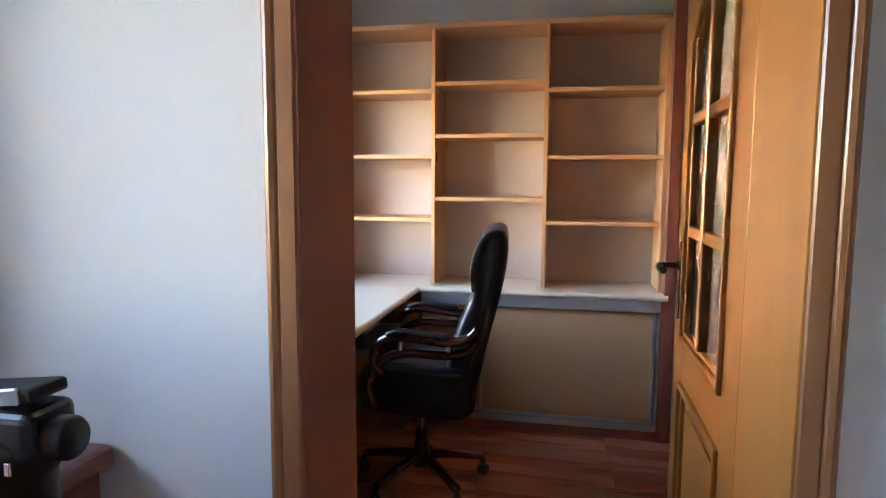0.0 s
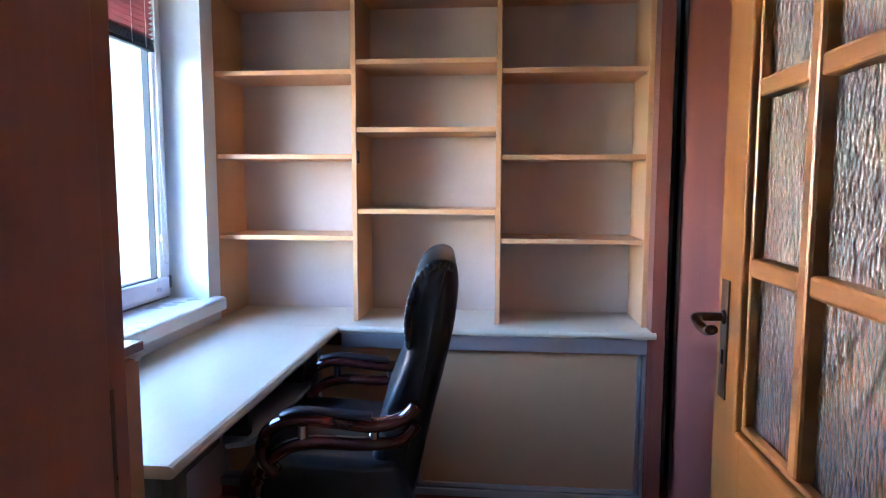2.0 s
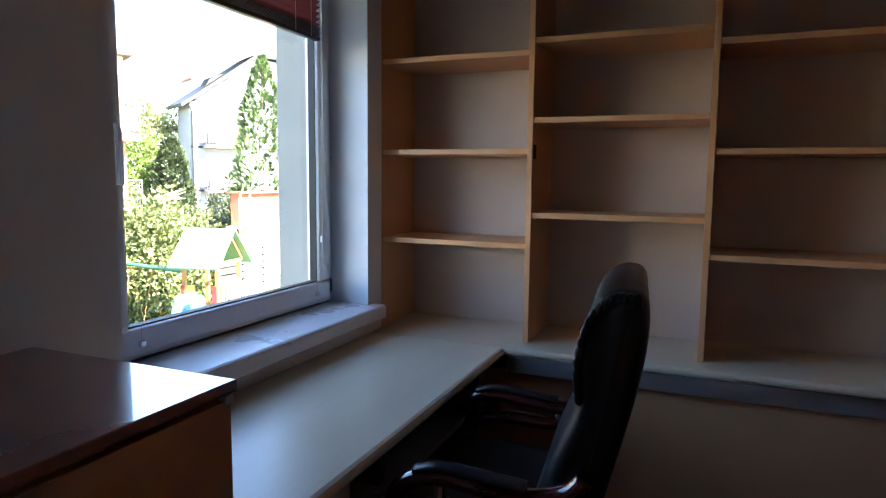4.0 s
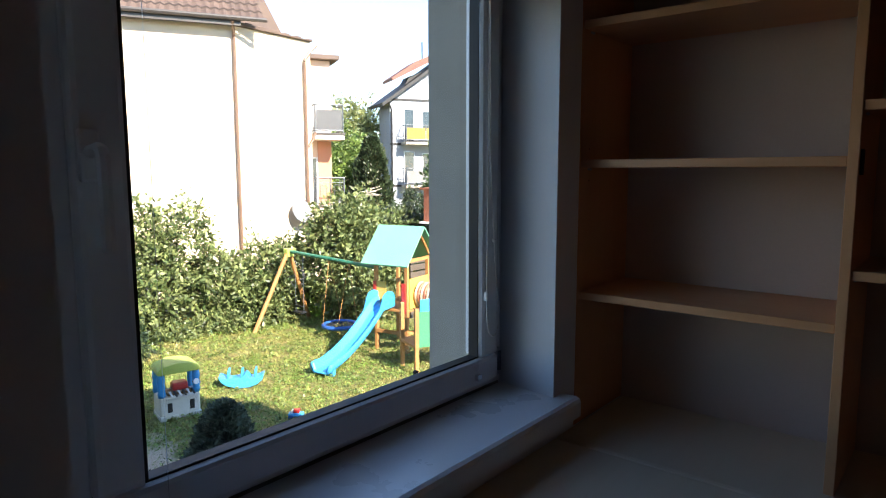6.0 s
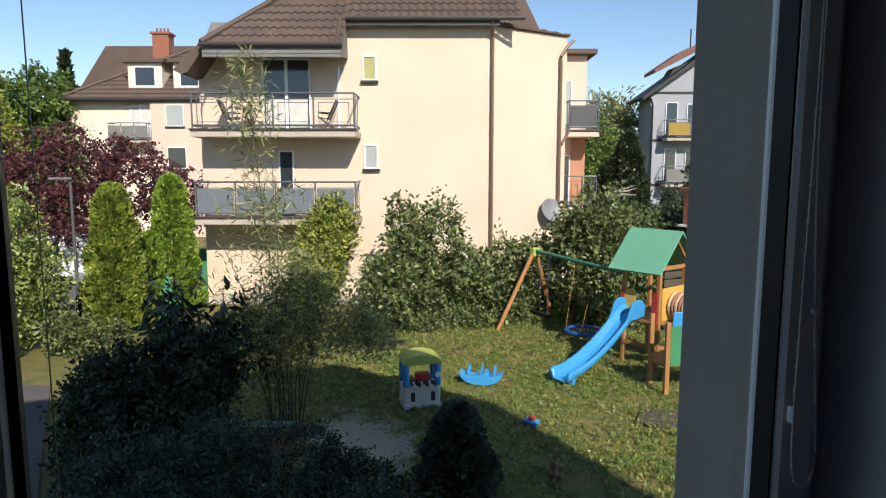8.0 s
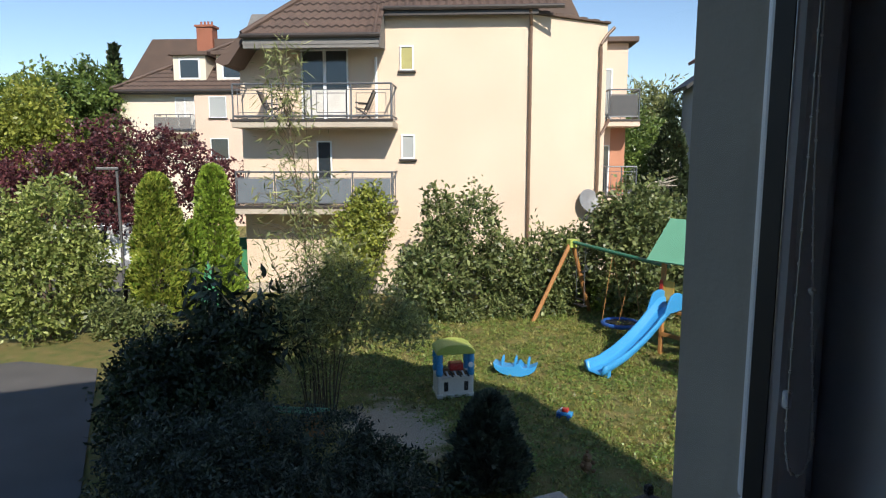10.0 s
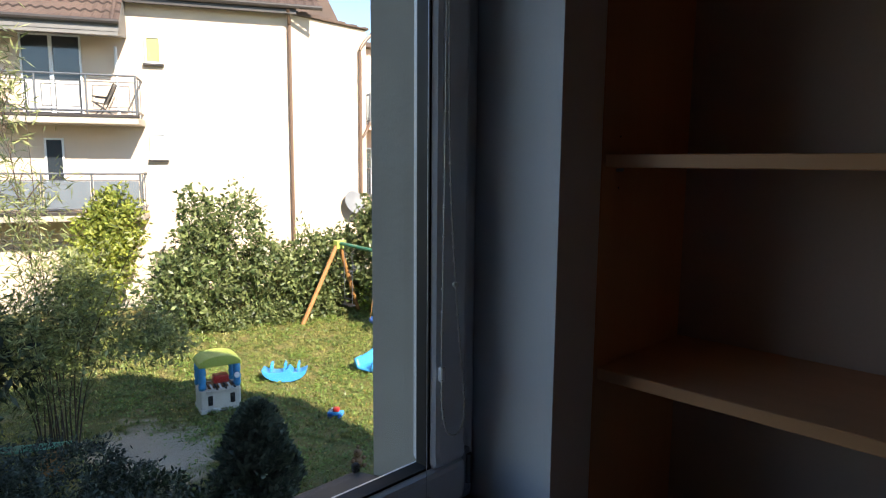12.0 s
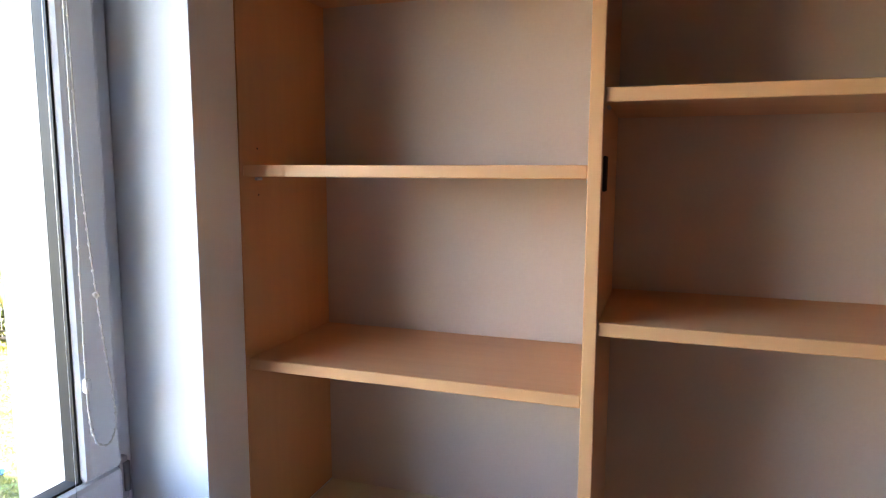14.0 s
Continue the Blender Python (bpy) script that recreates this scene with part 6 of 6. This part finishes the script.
for k in range(4):
    part("slat", moved(bx(-0.55, 0.55, -0.045, 0.045, -0.012, 0.012, 0.004), pose(-9.9 - 0.0 * k, 4.2 + 0.1 * k, GZ + 0.44, 0, 0, 60)), M_MINT, bench)
for s in (-0.45, 0.45):
    part("leg", bx(-9.9 + s * 0.5 - 0.03, -9.9 + s * 0.5 + 0.03, 4.35 + s * 0.87 - 0.15, 4.35 + s * 0.87 + 0.15, GZ, GZ + 0.345, 0.006), M_PINE, bench)
box_t = thing("storage_box", -5.09, 6.3, GZ, label="pale weathered garden storage box below the window", category="storage box")
part("body", bx(-5.42, -4.75, 6.1, 6.5, GZ, -2.36, 0.02), M_TOYWHITE, box_t)
part("lid", moved(bx(-0.37, 0.37, -0.25, 0.25, 0, 0.05, 0.015), pose(-5.09, 6.3, -2.358)), M_CONCRETE, box_t, "pale lid")

# ---- playground ----
TX, TY, TR = -10.8, 13.1, 10.4
tower = thing("play_tower", TX, TY, GZ, TR, label="wooden play tower with a green gabled roof and yellow panels", category="play tower", local=True)
for x in (0, 0.9):
    for y in (0, 1.0):
        part("post", bx(x - 0.045, x + 0.045, y - 0.045, y + 0.045, -0.05, 2.25, 0.01), M_PINE, tower)
part("platform", bx(-0.05, 0.95, -0.05, 1.05, 1.02, 1.08, 0.005), M_PINE, tower)
for z in (0.45,):
    part("brace", bx(0, 0.9, -0.06, -0.03, z, z + 0.09), M_PINE, tower)
    part("brace", bx(0.93, 0.96, 0, 1.0, z, z + 0.09), M_PINE, tower)
for s in (-1, 1):
    poly = [(0.5, 3.12), (0.5 + s * 0.82, 2.22), (0.5 + s * 0.80, 2.19), (0.5, 3.08)]
    part("roof_slope", prism(poly, "x", -0.25, 1.12), M_MINT, tower, "faded green roof board")
for x in (-0.02, 0.92):
    for s in (-1, 1):
        part("rafter", tube([(x, 0.5, 3.05), (x, 0.5 + s * 0.62, 2.3)], 0.035, 6), M_PINE, tower)
    part("tie_beam", bx(x - 0.03, x + 0.03, -0.02, 1.02, 2.25, 2.33), M_PINE, tower)
part("panel", bx(0.0, 0.30, -0.03, 0.0, 1.12, 1.75, 0.004), M_YELLOW, tower, "yellow side panel")
part("panel", bx(0.93, 0.96, 0.05, 0.95, 1.1, 1.85, 0.004), M_YELLOW, tower, "yellow side panel")
part("panel", bx(0.78, 0.90, -0.06, -0.03, 1.0, 1.75, 0.004), M_TOYRED, tower, "red side panel")
part("panel", bx(-0.06, 0.02, -0.06, -0.03, 1.2, 1.75, 0.004), M_TOYRED, tower, "red side panel")
for k in range(9):
    t2 = part("tunnel_ring", moved(lathe([(0.28, 0), (0.32, 0.025), (0.32, 0.06), (0.28, 0.085)], sides=18), pose(0.98 + 0.085 * k, 0.5, 1.42, 0, 90, 0)), M_TUNNEL if k % 2 else M_CREAMPL, tower, "ribbed crawl tunnel ring")
sl = bmesh.new()
path = smooth_line([(0.28, 0.02, 1.2), (0.28, -0.3, 1.16), (0.28, -0.95, 0.72), (0.28, -1.6, 0.38), (0.28, -2.15, 0.2), (0.28, -2.55, 0.14)], 5)
prof = [(-0.25, 0.17), (-0.22, 0.19), (-0.18, 0.16), (-0.15, 0.04), (-0.10, 0.0), (0.10, 0.0), (0.15, 0.04), (0.18, 0.16), (0.22, 0.19), (0.25, 0.17), (0.23, 0.02), (0.17, -0.04), (-0.17, -0.04), (-0.23, 0.02)]
rings = [[sl.verts.new((p.x + a * (1.15 if i > len(path) - 4 else 1), p.y, p.z + b)) for a, b in prof] for i, p in enumerate(path)]
for a, b in zip(rings, rings[1:]):
    for k in range(len(prof)):
        sl.faces.new((a[k], a[(k + 1) % len(prof)], b[(k + 1) % len(prof)], b[k]))
sl.faces.new(rings[0])
sl.faces.new(rings[-1][::-1])
s_ob = part("slide", sl, M_BLUE, tower, "bright blue plastic wave slide", True)
for s in (-1, 1):
    part("slide_cheek", prism([(0.05, 1.15)] + [(-0.22 + 0.27 * math.cos(a), 1.36 + 0.2 * math.sin(a)) for a in np.linspace(0.2, math.pi - 0.3, 9)] + [(-0.62, 1.12), (-0.3, 1.12)], "x", 0.28 + s * 0.23 - 0.02, 0.28 + s * 0.23 + 0.02, 0.01), M_BLUE, s_ob)
part("slide_foot", bx(0.1, 0.46, -2.35, -2.25, 0.0, 0.16), M_BLUE, s_ob)
mod = thing("climbing_module", -8.58, 12.12, GZ, 66, label="low wooden climbing platform with a green side panel", category="climbing frame", local=True)
for x in (0, 1.1):
    for y in (0, 0.8):
        part("post", bx(x - 0.045, x + 0.045, y - 0.045, y + 0.045, -0.05, 1.5, 0.01), M_PINE, mod)
part("panel", bx(0.05, 1.05, -0.03, 0.0, 0.62, 1.42, 0.006), M_GREENPL, mod, "dark green side panel")
part("platform", bx(-0.05, 1.15, 0.0, 0.85, 0.6, 0.66), M_PINE, mod)
part("panel", bx(0.45, 1.05, 0.78, 0.8, 1.2, 1.52, 0.006), M_BLUE, mod, "blue side panel")
swing = thing("swing_frame", -14.6, 12.95, GZ, label="wooden A-frame swing with a green beam and a blue nest seat", category="swing")
AP = Vector((-14.6, 13.3, GZ + 2.18))
for f in ((-14.53, 12.0, GZ), (-14.95, 14.25, GZ)):
    part("leg", tube([f, tuple(AP + Vector((0, 0, 0.05)))], 0.06, 10), M_PINE, swing)
part("joint", moved(bx(-0.1, 0.1, -0.12, 0.12, -0.16, 0.08, 0.02), Matrix.Translation(AP)), M_LIME, swing, "green metal corner joint")
end = Vector((-10.8, 13.25, GZ + 2.05))
part("beam", tube([tuple(AP), tuple(end)], 0.05, 10), M_GREENBEAM, swing, "dark green steel beam")
mid = AP.lerp(end, 0.58)
ring = [Vector((mid.x + 0.45 * math.cos(a), mid.y + 0.45 * math.sin(a), GZ + 0.34)) for a in np.linspace(0, 2 * math.pi, 25)]
nest = part("nest_seat", tube(ring, 0.055, 8), M_BLUE_D, swing, "round blue nest seat", True)
for k in range(-3, 4):
    w = math.sqrt(max(0.01, 0.45 ** 2 - (0.12 * k) ** 2))
    part("net_rope", tube([(mid.x + 0.12 * k, mid.y - w, GZ + 0.34), (mid.x + 0.12 * k, mid.y + w, GZ + 0.34)], 0.012, 5), M_DARKPL, nest)
    part("net_rope", tube([(mid.x - w, mid.y + 0.12 * k, GZ + 0.34), (mid.x + w, mid.y + 0.12 * k, GZ + 0.34)], 0.012, 5), M_DARKPL, nest)
for dx in (-0.4, 0.4):
    for sy in (-0.35, 0.35):
        part("rope", tube([(mid.x + dx, mid.y, GZ + 2.1), (mid.x + dx * 0.75, mid.y + sy, GZ + 0.36)], 0.007, 5), M_PINE, swing)
q = AP.lerp(end, 0.12)
seat = part("swing_seat", moved(bx(-0.2, 0.2, -0.1, 0.1, -0.02, 0.02, 0.01), pose(q.x, q.y, GZ + 0.45)), M_DARKPL, swing, "black swing seat")
for dx in (-0.18, 0.18):
    part("chain", tube([(q.x + dx, q.y, GZ + 2.15), (q.x + dx, q.y, GZ + 0.46)], 0.008, 5), M_RAIL, swing)
part("panel", tube([(q.x - 0.2, q.y, GZ + 0.62), (q.x + 0.2, q.y, GZ + 0.62)], 0.02, 6), M_DARKPL, seat)

ph = thing("toy_kitchen_house", -10.6, 7.66, GZ, 76, label="plastic toy playhouse with lime roof and blue pillars", category="playhouse", local=True)
ph.matrix_basis = pose(-10.5, 7.62, GZ, 0, 0, 76) @ Matrix.Diagonal((0.84, 0.84, 0.9, 1))
for k in range(6):
    part("awning_stripe", moved(bx(-0.022, 0.022, -0.09, 0.09, -0.006, 0.006, 0.003), pose(-0.2 + 0.09 * k, -0.36, 0.55, 28, 0, 12)), M_DARKPL if k % 2 else M_TOYWHITE, ph, "striped awning slat")
part("base", bx(-0.42, 0.42, -0.3, 0.3, 0.0, 0.5, 0.05, 3), M_TOYWHITE, ph, "off-white moulded base")
for x in (-0.36, -0.12, 0.36):
    part("foot", bx(x - 0.07, x + 0.07, -0.33, 0.33, 0, 0.1, 0.02), M_TOYWHITE, ph)
for x in (-0.22, 0.24):
    part("niche", bx(x - 0.05, x + 0.05, -0.306, -0.29, 0.16, 0.36, 0.005), M_DARKPL, ph, "dark arched niche")
part("shelf_band", bx(-0.3, 0.32, -0.335, -0.29, 0.42, 0.47, 0.01), M_TOYWHITE, ph)
part("counter", bx(-0.25, 0.25, -0.30, 0.05, 0.5, 0.56, 0.01), M_PLUSH, ph)
part("toy_stove", bx(-0.12, 0.2, -0.2, 0.05, 0.56, 0.72, 0.03), M_TOYRED, ph, "red toy stove")
for x in (-0.36, 0.36):
    for y in (-0.22, 0.22):
        part("pillar", lathe([(0.075, 0.48), (0.085, 0.56), (0.07, 0.6), (0.085, 0.68), (0.07, 0.74), (0.085, 0.82), (0.07, 0.98)], (x, y, 0), 12), M_BLUE, ph, "blue ribbed pillar", True)
arch = [(-0.44, 0.95)] + [(0.44 * math.cos(a), 1.0 + 0.16 * math.sin(a)) for a in np.linspace(math.pi, 0, 14)] + [(0.44, 0.95)]
part("roof", prism(arch, "y", -0.33, 0.33, 0.02), M_LIME, ph, "lime-green arched roof")
part("clock", moved(lathe([(0.06, 0), (0.06, 0.02), (0.05, 0.022)], sides=14), pose(0.34, -0.31, 0.72, 90, 0, 0)), M_PVC, ph)
rk = thing("seesaw_rocker", -10.9, 9.25, GZ, 50, label="blue plastic rocking seesaw lying on the lawn", category="seesaw", local=True)
prof = [(-0.5, 0.32)] + [(0.5 * math.cos(a), 0.30 + 0.28 * math.sin(a)) for a in np.linspace(math.pi * 1.02, math.pi * 1.98, 16)] + [(0.5, 0.32), (0.36, 0.26), (0.2, 0.24), (0.1, 0.36), (-0.02, 0.26), (-0.2, 0.24), (-0.36, 0.26)]
rk.matrix_basis = pose(-10.9, 9.25, GZ, 0, 0, 50) @ Matrix.Scale(0.9, 4)
part("rocker", prism(prof, "y", -0.17, 0.17, 0.015), M_BLUE, rk)
for x in (-0.3, 0.0, 0.3):
    part("handle", tube(smooth_line([(x, -0.12, 0.26), (x + 0.02, -0.1, 0.43), (x + 0.02, 0.1, 0.43), (x, 0.12, 0.26)], 4), 0.022, 8), M_BLUE, rk)
car = thing("toy_car", -8.62, 8.88, GZ, 40, label="small blue and red toy car in the grass", category="toy car", local=True)
car.matrix_basis = pose(-8.62, 8.88, GZ, 0, 0, 40) @ Matrix.Scale(0.68, 4)
part("body", bx(-0.2, 0.2, -0.1, 0.1, 0.08, 0.17, 0.02), M_BLUE, car)
part("seat", bx(-0.06, 0.1, -0.07, 0.07, 0.17, 0.27, 0.02), M_TOYRED, car, "red seat")
part("windscreen", bx(-0.12, -0.08, -0.08, 0.08, 0.17, 0.24, 0.005), M_PVC, car)
for x in (-0.13, 0.13):
    for y in (-0.1, 0.1):
        part("wheel", moved(lathe([(0.03, -0.02), (0.07, -0.02), (0.07, 0.02), (0.03, 0.02)], sides=12), pose(x, y, 0.07, 90, 0, 0)), M_BLUE_D, car)
plush = bmesh.new()
for c, r in (((0, 0, 0.1), 0.085), ((0.02, 0, 0.23), 0.065), ((-0.04, 0.05, 0.285), 0.025), ((0.06, -0.04, 0.285), 0.025), ((0.09, 0.07, 0.04), 0.035), ((0.09, -0.07, 0.04), 0.035), ((0.03, 0.1, 0.14), 0.032), ((0.03, -0.1, 0.14), 0.032)):
    ball(tuple(Vector((-6.86, 8.0, GZ)) + Vector(c)), r, 2, plush)
single("plush_toy", plush, M_PLUSH, "small brown plush toy sitting in the grass", "plush toy", smooth=True)
single("rubber_mat", moved(bx(-0.55, 0.55, -0.4, 0.4, 0, 0.05, 0.01), pose(-7.6, 11.2, GZ, 0, 0, 35)), M_RUBBER, "brown-grey rubber ramp mat at the play area", "mat")


# ---- floor planks ----
plank_mesh = {}
for r in range(34):
    y0 = -2.79 + r * 0.192
    x = -0.17 - (0.61 * r) % 1.2
    while x < 2.29:
        a, b = max(x, -0.178), min(x + 1.2, 2.295)
        if b - a > 0.03:
            key = round(b - a, 3)
            if key not in plank_mesh:
                o = part("plank", bx(0, key - 0.0012, 0, 0.1908, -0.012, 0.0, 0.0012, 1), M_FLOOR, planks)
                plank_mesh[key] = o.data
            else:
                o = new("plank", plank_mesh[key])
                o.parent = planks
            o.matrix_basis = Matrix.Translation((a, y0, 0))
        x += 1.2
